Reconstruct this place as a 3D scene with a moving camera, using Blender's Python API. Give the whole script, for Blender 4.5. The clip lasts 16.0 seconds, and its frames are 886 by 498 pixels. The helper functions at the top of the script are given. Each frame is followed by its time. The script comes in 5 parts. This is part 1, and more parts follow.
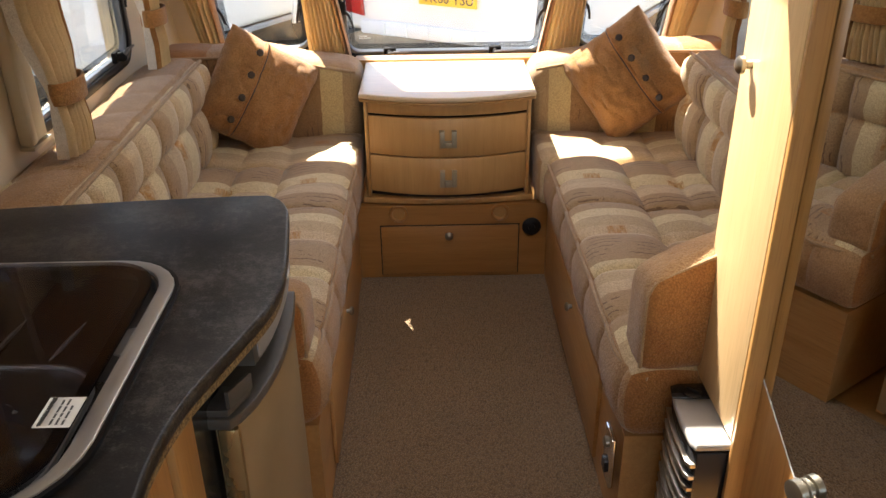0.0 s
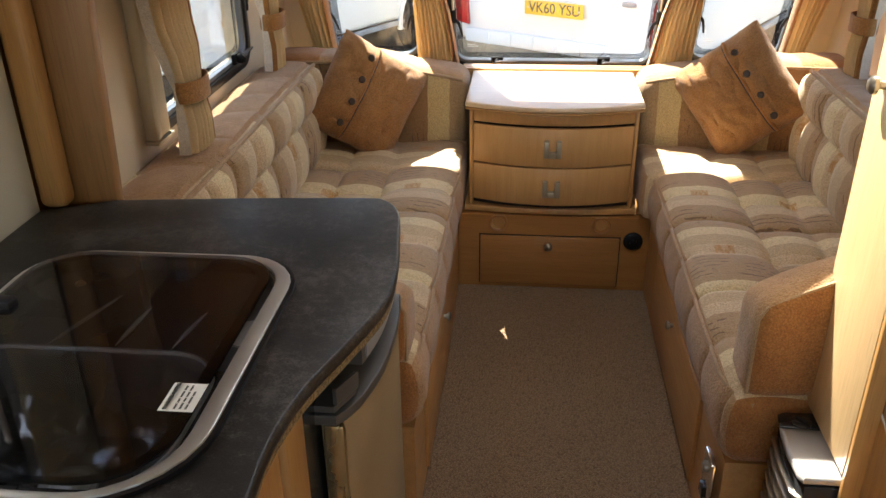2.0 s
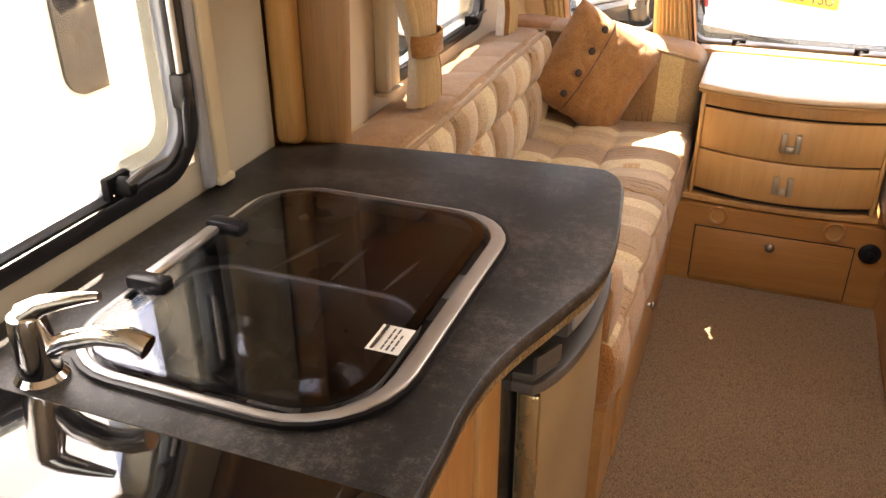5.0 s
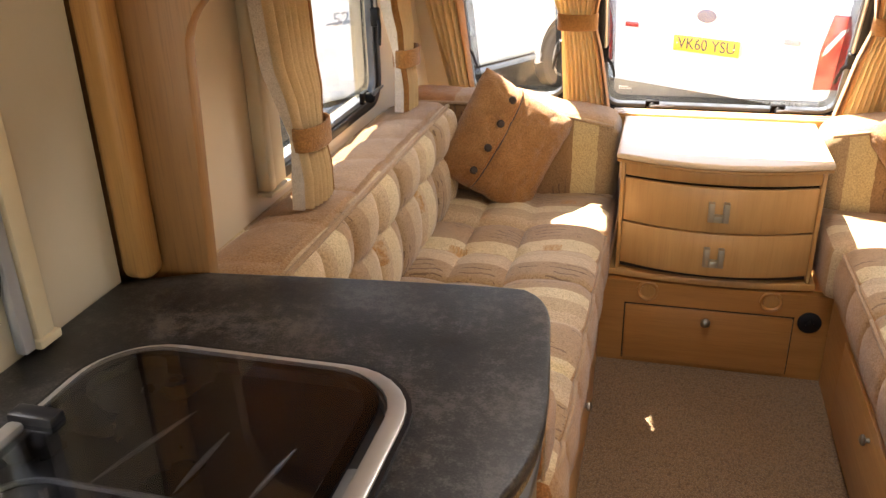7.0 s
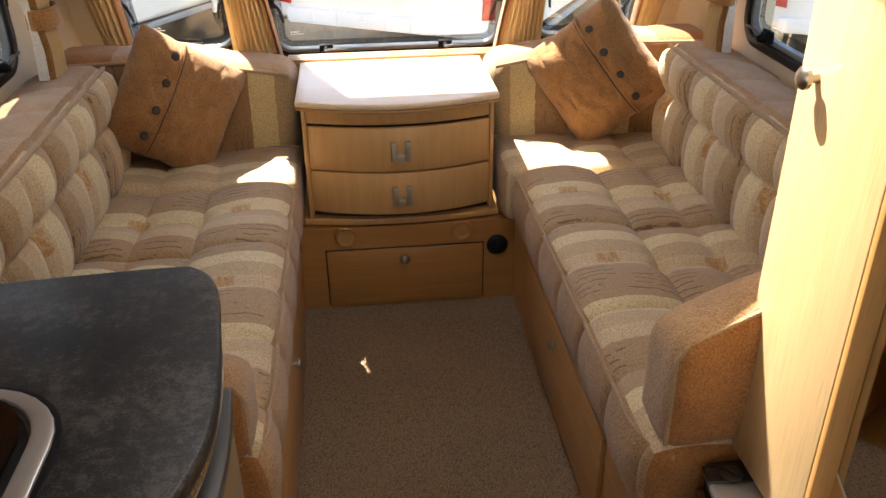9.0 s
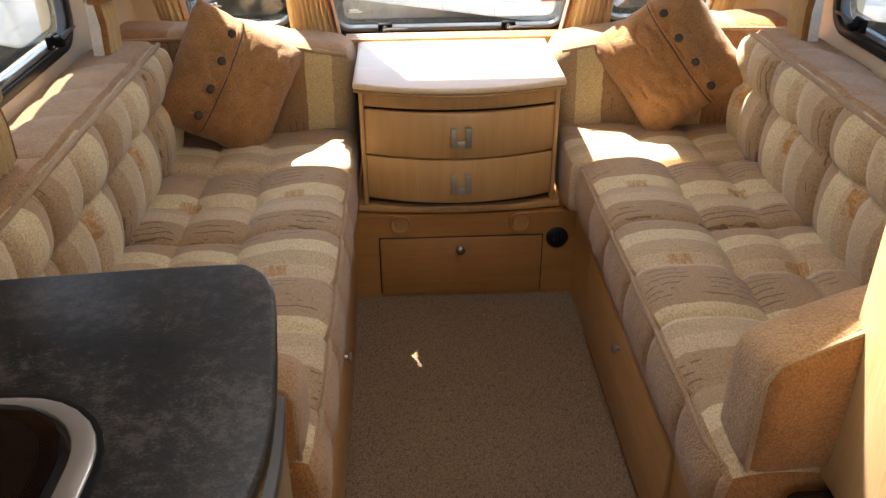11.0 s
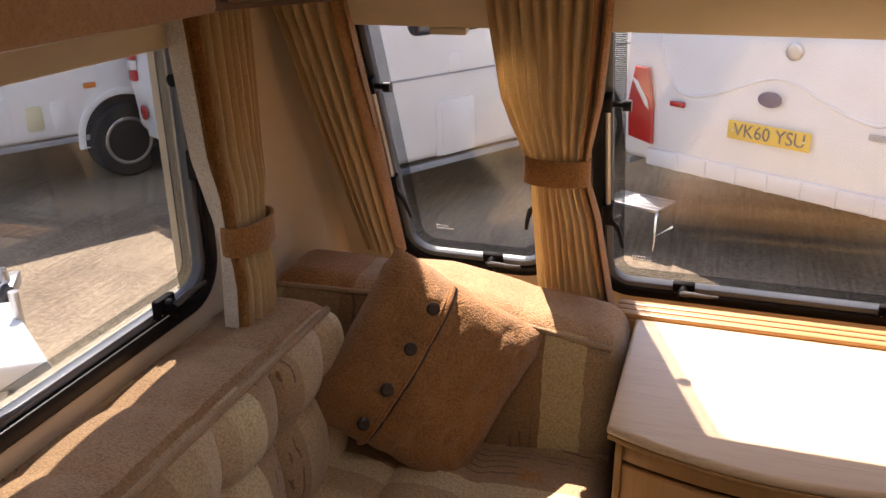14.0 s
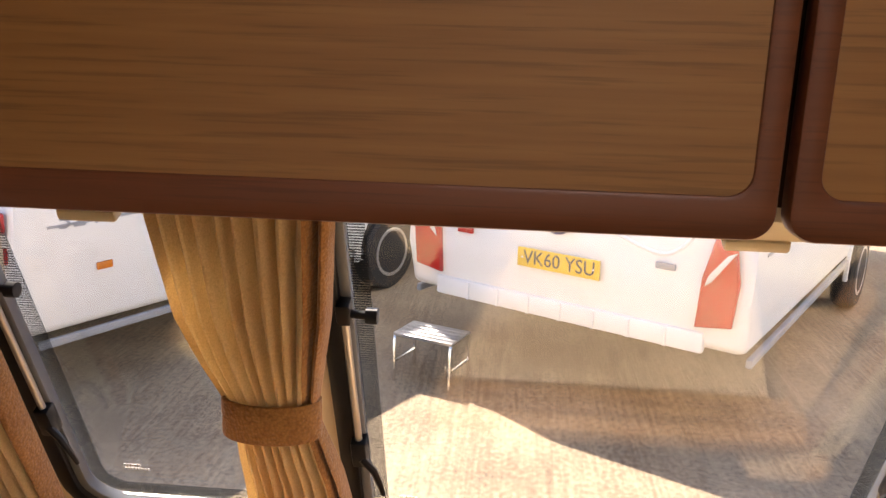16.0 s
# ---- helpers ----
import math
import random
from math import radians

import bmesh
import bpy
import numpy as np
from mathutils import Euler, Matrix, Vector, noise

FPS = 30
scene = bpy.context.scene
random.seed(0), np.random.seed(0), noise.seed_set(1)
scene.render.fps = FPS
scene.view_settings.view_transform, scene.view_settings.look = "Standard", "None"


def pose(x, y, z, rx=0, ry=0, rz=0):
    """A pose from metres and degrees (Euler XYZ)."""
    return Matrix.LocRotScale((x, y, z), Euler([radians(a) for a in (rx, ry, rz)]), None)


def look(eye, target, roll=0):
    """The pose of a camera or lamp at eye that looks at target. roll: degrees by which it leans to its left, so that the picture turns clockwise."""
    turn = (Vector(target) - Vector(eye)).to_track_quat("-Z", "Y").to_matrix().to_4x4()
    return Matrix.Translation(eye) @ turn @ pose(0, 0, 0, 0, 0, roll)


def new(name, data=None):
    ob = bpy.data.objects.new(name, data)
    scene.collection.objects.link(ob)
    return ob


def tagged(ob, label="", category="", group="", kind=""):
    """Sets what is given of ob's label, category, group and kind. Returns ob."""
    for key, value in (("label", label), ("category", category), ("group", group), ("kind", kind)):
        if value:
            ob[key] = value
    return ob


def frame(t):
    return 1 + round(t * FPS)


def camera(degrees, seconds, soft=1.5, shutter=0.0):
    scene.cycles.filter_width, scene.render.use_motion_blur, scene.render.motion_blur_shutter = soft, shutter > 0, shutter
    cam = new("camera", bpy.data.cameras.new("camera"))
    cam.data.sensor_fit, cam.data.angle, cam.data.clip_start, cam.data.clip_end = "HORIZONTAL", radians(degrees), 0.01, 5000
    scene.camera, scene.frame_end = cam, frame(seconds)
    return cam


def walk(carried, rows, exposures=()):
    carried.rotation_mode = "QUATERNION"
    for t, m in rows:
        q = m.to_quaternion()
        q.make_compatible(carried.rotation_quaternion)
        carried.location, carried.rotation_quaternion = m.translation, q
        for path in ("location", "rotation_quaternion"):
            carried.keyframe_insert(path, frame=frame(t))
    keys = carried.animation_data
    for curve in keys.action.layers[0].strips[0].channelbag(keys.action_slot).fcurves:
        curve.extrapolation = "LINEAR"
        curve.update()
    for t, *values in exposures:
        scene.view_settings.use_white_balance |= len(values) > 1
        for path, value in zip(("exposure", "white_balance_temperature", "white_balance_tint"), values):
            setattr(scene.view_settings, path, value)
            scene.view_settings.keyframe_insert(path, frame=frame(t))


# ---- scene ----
cam = camera(55.7, 16.0)
PATH = [
    (0, (-0.061, 0.387, 1.509), (-0.035, 2.164, 0.592), -0.7),
    (0.5, (-0.066, 0.384, 1.508), (-0.075, 2.166, 0.6), -1.1),
    (1, (-0.075, 0.385, 1.507), (-0.125, 2.165, 0.594), -0.9),
    (1.5, (-0.084, 0.386, 1.509), (-0.199, 2.16, 0.591), -0.6),
    (2, (-0.094, 0.382, 1.512), (-0.28, 2.16, 0.614), -0.8),
    (2.5, (-0.103, 0.38, 1.504), (-0.367, 2.149, 0.609), -0.6),
    (3, (-0.112, 0.383, 1.501), (-0.463, 2.122, 0.577), -0.5),
    (3.5, (-0.119, 0.391, 1.495), (-0.553, 2.1, 0.552), -0.6),
    (4, (-0.13, 0.395, 1.486), (-0.65, 2.07, 0.524), -0.8),
    (4.2, (-0.138, 0.397, 1.482), (-0.689, 2.064, 0.525), -0.3),
    (6.3, (-0.128, 0.56, 1.465), (-0.815, 2.199, 0.548), -1.2),
    (6.5, (-0.172, 0.619, 1.475), (-0.773, 2.295, 0.562), -0.5),
    (7, (-0.187, 0.708, 1.467), (-0.661, 2.465, 0.637), -1.6),
    (7.5, (-0.18, 0.741, 1.465), (-0.447, 2.522, 0.596), -0.5),
    (8, (-0.138, 0.764, 1.464), (-0.171, 2.55, 0.566), -0.1),
    (8.5, (-0.127, 0.772, 1.465), (0.036, 2.54, 0.543), -0.4),
    (8.7, (-0.114, 0.768, 1.464), (0.069, 2.522, 0.522), -0.8),
    (10.8, (-0.146, 0.817, 1.446), (-0.046, 2.557, 0.465), 0.1),
    (11, (-0.144, 0.871, 1.443), (-0.072, 2.604, 0.448), -0.5),
    (11.5, (-0.136, 1.068, 1.461), (-0.184, 2.81, 0.48), -0.3),
    (12, (-0.097, 1.232, 1.462), (-0.312, 2.991, 0.536), -2.0),
    (12.5, (-0.113, 1.428, 1.46), (-0.293, 3.185, 0.521), -0.8),
    (13, (-0.17, 1.608, 1.448), (-0.37, 3.414, 0.612), 0.7),
    (13.5, (-0.202, 1.739, 1.451), (-0.564, 3.536, 0.65), -0.7),
    (13.7, (-0.223, 1.814, 1.452), (-0.659, 3.595, 0.655), -0.0),
    (14, (-0.176, 1.931, 1.46), (-0.772, 3.692, 0.722), -0.7),
    (14.5, (-0.14, 2.061, 1.464), (-0.839, 3.78, 0.717), -0.5),
    (15, (-0.156, 2.227, 1.464), (-0.68, 4.039, 0.798), 1.8),
    (15.3, (-0.121, 2.347, 1.468), (-0.619, 4.194, 0.886), 0.8),
    (15.5, (-0.195, 2.41, 1.474), (-0.531, 4.296, 0.897), 1.5),
    (16, (-0.17, 2.509, 1.483), (-0.332, 4.439, 0.982), 1.5),
]
EXPOSURES = [(0, 2.88, 6850, 12), (2.0, 2.86, 6600, 9), (3, 3.3, 7300, 16), (4, 3.7, 7900, 20), (6.5, 3.62, 8000, 20), (7.5, 3.28, 6900, 11), (8.5, 2.86, 6850, 11), (11, 2.95, 6650, 10), (12.5, 2.5, 6800, 15), (13.5, 1.95, 7150, 24), (14, 1.8, 7200, 25), (15, 1.8, 7350, 25), (15.5, 1.93, 7400, 25), (16, 2.42, 7450, 22)]
walk(cam, [(t, look(eye, target, roll)) for t, eye, target, roll in PATH], EXPOSURES)

# ---- sun and sky ----
SUN_FROM = Vector((-0.305, 0.469, 0.829))
sun_data = bpy.data.lights.new("sun", "SUN")
sun_data.energy, sun_data.angle, sun_data.color = 4.2, radians(0.53), (1.0, 0.95, 0.86)
sun = new("sun", sun_data)
sun.matrix_world = look((0, 0, 0), -SUN_FROM)
world = bpy.data.worlds.new("world")
scene.world = world
world.use_nodes = True
sky = world.node_tree.nodes.new("ShaderNodeTexSky")
sky.sky_type, sky.sun_disc = "NISHITA", False
sky.sun_elevation, sky.sun_rotation = math.asin(SUN_FROM.z), math.atan2(SUN_FROM.x, SUN_FROM.y)
world.node_tree.links.new(sky.outputs[0], world.node_tree.nodes["Background"].inputs[0])
world.node_tree.nodes["Background"].inputs[1].default_value = 0.12


def sky_light(name, at, wide, high, watts, colour=(1.0, 0.94, 0.85)):
    """A fill lamp that stands in for the sky's light in an opening."""
    data = bpy.data.lights.new(name, "AREA")
    data.shape, data.size, data.size_y, data.energy, data.color = "RECTANGLE", wide, high, watts, colour
    ob = new(name, data)
    ob.matrix_world = at
    return ob


# rooflight, rear window and doorway are unseen, added to brighten the interior
sky_light("top_fill", pose(0.0, 2.30, 2.02, 0, 0, 0), 0.46, 0.42, 0.9)
sky_light("rear_fill", look((0, -1.92, 1.25), (0, 0, 1.0)), 1.5, 0.7, 0.55)
sky_light("door_side_fill", look((1.10, -0.90, 1.05), (0, -0.6, 0.9)), 0.62, 1.6, 0.5)
sky_light("kitchen_window_sky", look((-1.13, 0.98, 1.19), (0, 0.98, 0.9)), 0.9, 0.42, 1.0)

# ---- materials ----
class Nodes:
    """A small builder of node materials."""

    def __init__(self, name):
        self.mat = bpy.data.materials.new(name)
        self.mat.use_nodes = True
        self.tree = self.mat.node_tree
        self.bsdf = self.tree.nodes["Principled BSDF"]
        self.coord = self.tree.nodes.new("ShaderNodeTexCoord").outputs["Object"]

    def add(self, kind, links=None, **values):
        node = self.tree.nodes.new(kind)
        for key, value in values.items():
            if key in ("operation", "blend_type", "data_type", "wave_type", "bands_direction", "feature", "interpolation_type"):
                setattr(node, key, value)
        for key, value in (links or {}).items():
            if isinstance(value, bpy.types.NodeSocket):
                self.tree.links.new(value, node.inputs[key])
            else:
                node.inputs[key].default_value = value
        return node

    def mapped(self, scale, turn=(0, 0, 0), shift=(0, 0, 0)):
        return self.add("ShaderNodeMapping", {"Vector": self.coord, "Scale": scale, "Rotation": turn, "Location": shift}).outputs[0]

    def noise(self, scale, detail=4, vector=None, rough=0.55, distortion=0.0):
        return self.add("ShaderNodeTexNoise", {"Vector": vector or self.coord, "Scale": scale, "Detail": detail, "Roughness": rough, "Distortion": distortion}).outputs[0]

    def math(self, operation, a, b=0.0, c=0.0):
        return self.add("ShaderNodeMath", {0: a, 1: b, 2: c}, operation=operation).outputs[0]

    def ramp(self, factor, stops, constant=False):
        node = self.add("ShaderNodeValToRGB", {0: factor})
        node.color_ramp.interpolation = "CONSTANT" if constant else "LINEAR"
        while len(node.color_ramp.elements) < len(stops):
            node.color_ramp.elements.new(0.5)
        for element, (place, colour) in zip(node.color_ramp.elements, stops):
            element.position, element.color = place, (*colour, 1)
        return node.outputs[0]

    def mix(self, factor, a, b, blend="MIX"):
        node = self.tree.nodes.new("ShaderNodeMix")
        node.data_type, node.blend_type = "RGBA", blend
        for key, value in ((0, factor), (6, a), (7, b)):
            if isinstance(value, bpy.types.NodeSocket):
                self.tree.links.new(value, node.inputs[key])
            else:
                node.inputs[key].default_value = (*value, 1) if isinstance(value, tuple) else value
        return node.outputs[2]

    def axis(self, which):
        return self.add("ShaderNodeSeparateXYZ", {0: self.coord}).outputs[which]

    def done(self, colour, rough=0.5, metal=0.0, bump=None, strength=0.2, distance=0.002, sheen=0.0, coat=0.0):
        for key, value in (("Base Color", colour), ("Roughness", rough), ("Metallic", metal), ("Sheen Weight", sheen), ("Coat Weight", coat)):
            if isinstance(value, bpy.types.NodeSocket):
                self.tree.links.new(value, self.bsdf.inputs[key])
            else:
                self.bsdf.inputs[key].default_value = (*value, 1) if isinstance(value, tuple) else value
        if bump is not None:
            node = self.add("ShaderNodeBump", {"Height": bump, "Strength": strength, "Distance": distance})
            self.tree.links.new(node.outputs[0], self.bsdf.inputs["Normal"])
        return self.mat


def wood(name, light, dark, along=2, rough=0.35, fine=1.0, streaks=0.35):
    """Straight-grained laminate; along is the axis of the grain."""
    n = Nodes(name)
    scale = [60.0 * fine] * 3
    scale[along] = 2.2
    wide = [9.0] * 3
    wide[along] = 0.7
    grain = n.noise(1.0, 6, n.mapped(scale), 0.6)
    bands = n.noise(1.0, 3, n.mapped(wide), 0.5, 0.6)
    pores = n.noise(1.0, 2, n.mapped([s * (2.2 if k != along else 5.0) for k, s in enumerate(scale)]), 0.5)
    both = n.math("ADD", n.math("MULTIPLY", grain, 0.5), n.math("ADD", n.math("MULTIPLY", bands, 0.3), n.math("MULTIPLY", pores, 0.2)))
    colour = n.ramp(both, [(0.3, dark), (0.68, light)])
    thin = [330.0] * 3
    thin[along] = 9.0
    lines = n.ramp(n.noise(1.0, 3, n.mapped(thin), 0.6), [(0.53, (0.0, 0.0, 0.0)), (0.66, (1.0, 1.0, 1.0))])
    where = n.noise(1.0, 2, n.mapped([s * 0.35 for s in wide]), 0.5)
    colour = n.mix(n.math("MULTIPLY", n.math("MULTIPLY", lines, where), streaks * 2.0), colour, tuple(c * 0.45 for c in dark))
    smear = n.noise(3.0, 3)
    return n.done(n.mix(n.math("MULTIPLY", smear, 0.25), colour, dark), n.math("MULTIPLY_ADD", smear, 0.15, rough - 0.07), 0, grain, 0.08, 0.001)


def cloth(name, colour, deep, scale=500.0, rough=0.95, strength=0.5):
    """Plain woven or brushed fabric."""
    n = Nodes(name)
    fine, soft = n.noise(scale, 2), n.noise(14.0, 4)
    mixed = n.math("ADD", n.math("MULTIPLY", fine, 0.5), n.math("MULTIPLY", soft, 0.5))
    loops = n.add("ShaderNodeTexVoronoi", {"Vector": n.coord, "Scale": scale * 0.8}).outputs["Distance"]
    nap = n.ramp(n.math("ADD", n.math("MULTIPLY", loops, 0.6), n.math("MULTIPLY", n.noise(scale * 0.6, 3), 0.5)), [(0.30, (1.0, 1.0, 1.0)), (0.80, (0.66, 0.63, 0.59))])
    rub = n.ramp(n.noise(32.0, 5, None, 0.65), [(0.35, (0.91, 0.90, 0.89)), (0.62, (1.0, 1.0, 1.0))])
    colour = n.mix(1.0, n.mix(1.0, n.ramp(mixed, [(0.32, deep), (0.66, colour)]), nap, "MULTIPLY"), rub, "MULTIPLY")
    height = n.math("ADD", n.math("SUBTRACT", n.math("MULTIPLY", fine, 0.6), loops), n.math("MULTIPLY", n.noise(70.0, 4), 1.2))
    return n.done(colour, rough, 0, height, min(1.0, strength * 1.3), 0.0015, 0.2)


BROWN, BEIGE, CREAM, RUST = (0.45, 0.308, 0.172), (0.58, 0.44, 0.26), (0.76, 0.635, 0.385), (0.50, 0.24, 0.06)


def striped(name, axis, start, period, stops, across, squares, ruche_at, mirrored=False):
    """Woven upholstery in bands of brown, beige and cream. stops: where each band begins, as a share of the period, and its colour;
    squares: start and period along, start and period across, half sizes of the rust patches; ruche_at: middle and half width of the gathered threads."""
    n = Nodes(name)
    wobble = n.math("MULTIPLY", n.math("SUBTRACT", n.noise(25.0, 2), 0.5), 0.010)
    y = n.math("ADD", n.math("ABSOLUTE", n.axis(axis)) if mirrored else n.axis(axis), wobble)
    m = n.math("FRACT", n.math("DIVIDE", n.math("SUBTRACT", y, start), period))
    bands = n.ramp(m, stops, True)
    # gathered threads: thin dark wavy lines along the brown band
    bend = n.math("MULTIPLY", n.noise(9.0, 3), 0.040)
    lines = n.math("SINE", n.math("MULTIPLY", n.math("ADD", y, bend), 300.0))
    gap = n.math("ABSOLUTE", n.math("SUBTRACT", m, ruche_at[0]))
    gap = n.math("MINIMUM", gap, n.math("SUBTRACT", 1.0, gap))
    in_brown = n.math("MULTIPLY", n.math("LESS_THAN", gap, ruche_at[1]), n.math("GREATER_THAN", n.noise(11.0, 3), 0.52))
    ruche = n.math("MULTIPLY", n.math("GREATER_THAN", lines, 0.80), in_brown)
    bands = n.mix(n.math("MULTIPLY", ruche, 0.72), bands, (0.12, 0.065, 0.04))
    if squares:
        a0, a1, c0, c1, ha, hc = squares
        along = n.math("MULTIPLY", n.math("SUBTRACT", n.math("FRACT", n.math("ADD", n.math("DIVIDE", n.math("SUBTRACT", y, a0), a1), 0.5)), 0.5), a1)
        side = n.axis(across)
        if across == 0:
            side = n.math("ABSOLUTE", side)
        cross = n.math("MULTIPLY", n.math("SUBTRACT", n.math("FRACT", n.math("ADD", n.math("DIVIDE", n.math("SUBTRACT", side, c0), c1), 0.5)), 0.5), c1)
        square = n.math("MULTIPLY", n.math("LESS_THAN", n.math("ABSOLUTE", along), ha), n.math("LESS_THAN", n.math("ABSOLUTE", cross), hc))
        streak = n.noise(1.0, 3, n.mapped((60.0, 60.0, 60.0) if across == 2 else (320.0, 30.0, 60.0)))
        bands = n.mix(n.math("MULTIPLY", square, n.ramp(streak, [(0.38, (0.15, 0.15, 0.15)), (0.58, (0.85, 0.85, 0.85))])), bands, RUST)
    fine = n.noise(420.0, 2)
    colour = n.mix(n.math("MULTIPLY", n.noise(30.0, 5, None, 0.65), 0.22), bands, (0.36, 0.24, 0.14))
    weave = n.ramp(n.noise(260.0, 4, None, 0.7), [(0.36, (0.60, 0.57, 0.53)), (0.58, (1.0, 1.0, 1.0))])
    colour = n.mix(1.0, colour, weave, "MULTIPLY")
    height = n.math("SUBTRACT", n.math("MULTIPLY", fine, 0.6), n.math("MULTIPLY", ruche, 2.0))
    return n.done(colour, 0.95, 0, n.math("ADD", height, n.math("MULTIPLY", n.noise(80.0, 3), 0.7)), 0.6, 0.002, 0.2)


def plain(name, colour, rough=0.4, metal=0.0, grain=120.0, vary=0.12, strength=0.06, coat=0.0):
    """Plastic, paint or metal with faint unevenness."""
    n = Nodes(name)
    soft = n.noise(6.0, 4)
    dark = tuple(c * (1 - 2 * vary) for c in colour)
    return n.done(n.ramp(soft, [(0.3, dark), (0.7, colour)]), n.math("MULTIPLY_ADD", soft, rough * 0.4, rough * 0.8), metal, n.noise(grain, 2), strength, 0.001, 0, coat)


def glass(name, colour, gloss=0.04, tint=0.95):
    """A thin pane: mostly see-through, with a mirror-like sheen at a slant."""
    n = Nodes(name)
    n.tree.nodes.remove(n.bsdf)
    out = n.tree.nodes["Material Output"]
    see = n.add("ShaderNodeBsdfTransparent", {0: (*(c * tint for c in colour), 1)})
    shine = n.add("ShaderNodeBsdfGlossy", {"Color": (1, 1, 1, 1), "Roughness": n.math("MULTIPLY_ADD", n.noise(3.0), 0.02, 0.0)})
    facing = n.add("ShaderNodeLayerWeight", {"Blend": 0.5}).outputs["Facing"]
    amount = n.math("MULTIPLY_ADD", n.math("POWER", facing, 4.0), 0.6, gloss)
    mixed = n.add("ShaderNodeMixShader", {0: amount, 1: see.outputs[0], 2: shine.outputs[0]})
    n.tree.links.new(mixed.outputs[0], out.inputs[0])
    return n.mat


BEECH = wood("beech_upright", (0.59, 0.335, 0.128), (0.40, 0.195, 0.062), 2)
BEECH_X = wood("beech_across", (0.59, 0.335, 0.128), (0.40, 0.195, 0.062), 0)
BEECH_Y = wood("beech_along", (0.57, 0.325, 0.122), (0.39, 0.19, 0.062), 1)
CHEST_WOOD = wood("chest_beech", (0.60, 0.352, 0.138), (0.46, 0.247, 0.084), 2, 0.35, 0.7, 0.15)
HANDLE_METAL = plain("champagne_metal", (0.44, 0.385, 0.285), 0.34, 0.6)
BEECH_PALE = wood("beech_pale", (0.70, 0.50, 0.27), (0.58, 0.38, 0.18), 2)
TOP_WOOD = wood("pale_table_laminate", (0.72, 0.55, 0.36), (0.62, 0.45, 0.27), 0, 0.3)
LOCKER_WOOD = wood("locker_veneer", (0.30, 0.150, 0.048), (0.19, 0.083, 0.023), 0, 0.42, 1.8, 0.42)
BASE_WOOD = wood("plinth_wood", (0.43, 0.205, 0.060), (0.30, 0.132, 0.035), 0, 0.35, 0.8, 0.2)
BROWN_POST = wood("brown_post_wood", (0.29, 0.145, 0.046), (0.19, 0.085, 0.025), 2, 0.4)
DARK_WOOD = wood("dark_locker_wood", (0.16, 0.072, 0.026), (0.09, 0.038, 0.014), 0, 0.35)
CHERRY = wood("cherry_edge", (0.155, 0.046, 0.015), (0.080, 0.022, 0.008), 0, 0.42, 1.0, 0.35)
# near-black that paints the shade in gaps between doors, drawers and flap
GAP_SHADE = plain("gap_shade", (0.03, 0.016, 0.009), 0.8)
POST_WOOD = wood("post_wood", (0.46, 0.25, 0.085), (0.33, 0.165, 0.05), 2, 0.4)
VINYL = plain("cream_wall_vinyl", (0.70, 0.58, 0.42), 0.55, 0, 350.0, 0.04, 0.15)
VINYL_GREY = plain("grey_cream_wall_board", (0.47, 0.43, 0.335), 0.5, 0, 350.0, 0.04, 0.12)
CEILING_MAT = plain("ceiling_board", (0.74, 0.69, 0.60), 0.6, 0, 300.0, 0.04)


def carpet_pile():
    """Fine looped carpet: rows of small tufts with worn, dusty patches."""
    n = Nodes("brown_carpet")
    cells = n.add("ShaderNodeTexVoronoi", {"Vector": n.mapped((1.0, 0.8, 1.0), (0, 0, 0.6)), "Scale": 250.0})
    tuft, wear, speck = cells.outputs["Distance"], n.noise(3.5, 4), n.noise(160.0, 3)
    mixed = n.math("ADD", n.math("MULTIPLY", tuft, 0.55), n.math("ADD", n.math("MULTIPLY", speck, 0.45), n.math("MULTIPLY", wear, 0.15)))
    colour = n.ramp(mixed, [(0.29, (0.335, 0.222, 0.118)), (0.55, (0.222, 0.141, 0.072)), (0.81, (0.118, 0.072, 0.037))])
    return n.done(colour, 1.0, 0, n.math("SUBTRACT", 1.0, tuft), 1.0, 0.004, 0.2)


CARPET = carpet_pile()
PALE = (0.66, 0.51, 0.32)
SEAT = striped("seat_upholstery", 1, 2.566, 0.305, [(0.0, BROWN), (0.49, PALE), (0.66, BEIGE), (0.83, CREAM)], 0, (2.825, 0.385, 0.715, 0.27, 0.017, 0.026), (0.27, 0.20))
BACK = striped("back_upholstery", 1, 1.935, 0.342, [(0.0, BROWN), (0.17, BEIGE), (0.36, PALE), (0.62, CREAM), (0.80, BROWN)], 2, (2.115, 0.342, 0.612, 1.0, 0.020, 0.030), (0.0, 0.13))
# stripes in darker browns, with the front corner's dim light in the colour
CORNER = striped("shaded_corner_upholstery", 0, 0.141, 0.31, [(0.0, (0.30, 0.17, 0.075)), (0.35, (0.38, 0.25, 0.13)), (0.56, (0.40, 0.27, 0.14)), (0.74, (0.62, 0.48, 0.24))], 2, None, (0.17, 0.12), True)
TAN = cloth("tan_upholstery", (0.54, 0.34, 0.175), (0.40, 0.23, 0.108), 300.0, 0.95, 0.75)
RUSSET = cloth("russet_upholstery", (0.46, 0.215, 0.066), (0.32, 0.13, 0.034), 300.0, 0.95, 0.75)
SUEDE = cloth("brown_fleece", (0.45, 0.232, 0.085), (0.32, 0.152, 0.050), 300.0, 1.0, 0.85)
CURTAIN = cloth("gold_curtain", (0.86, 0.69, 0.43), (0.73, 0.56, 0.32), 520.0, 0.9, 0.2)


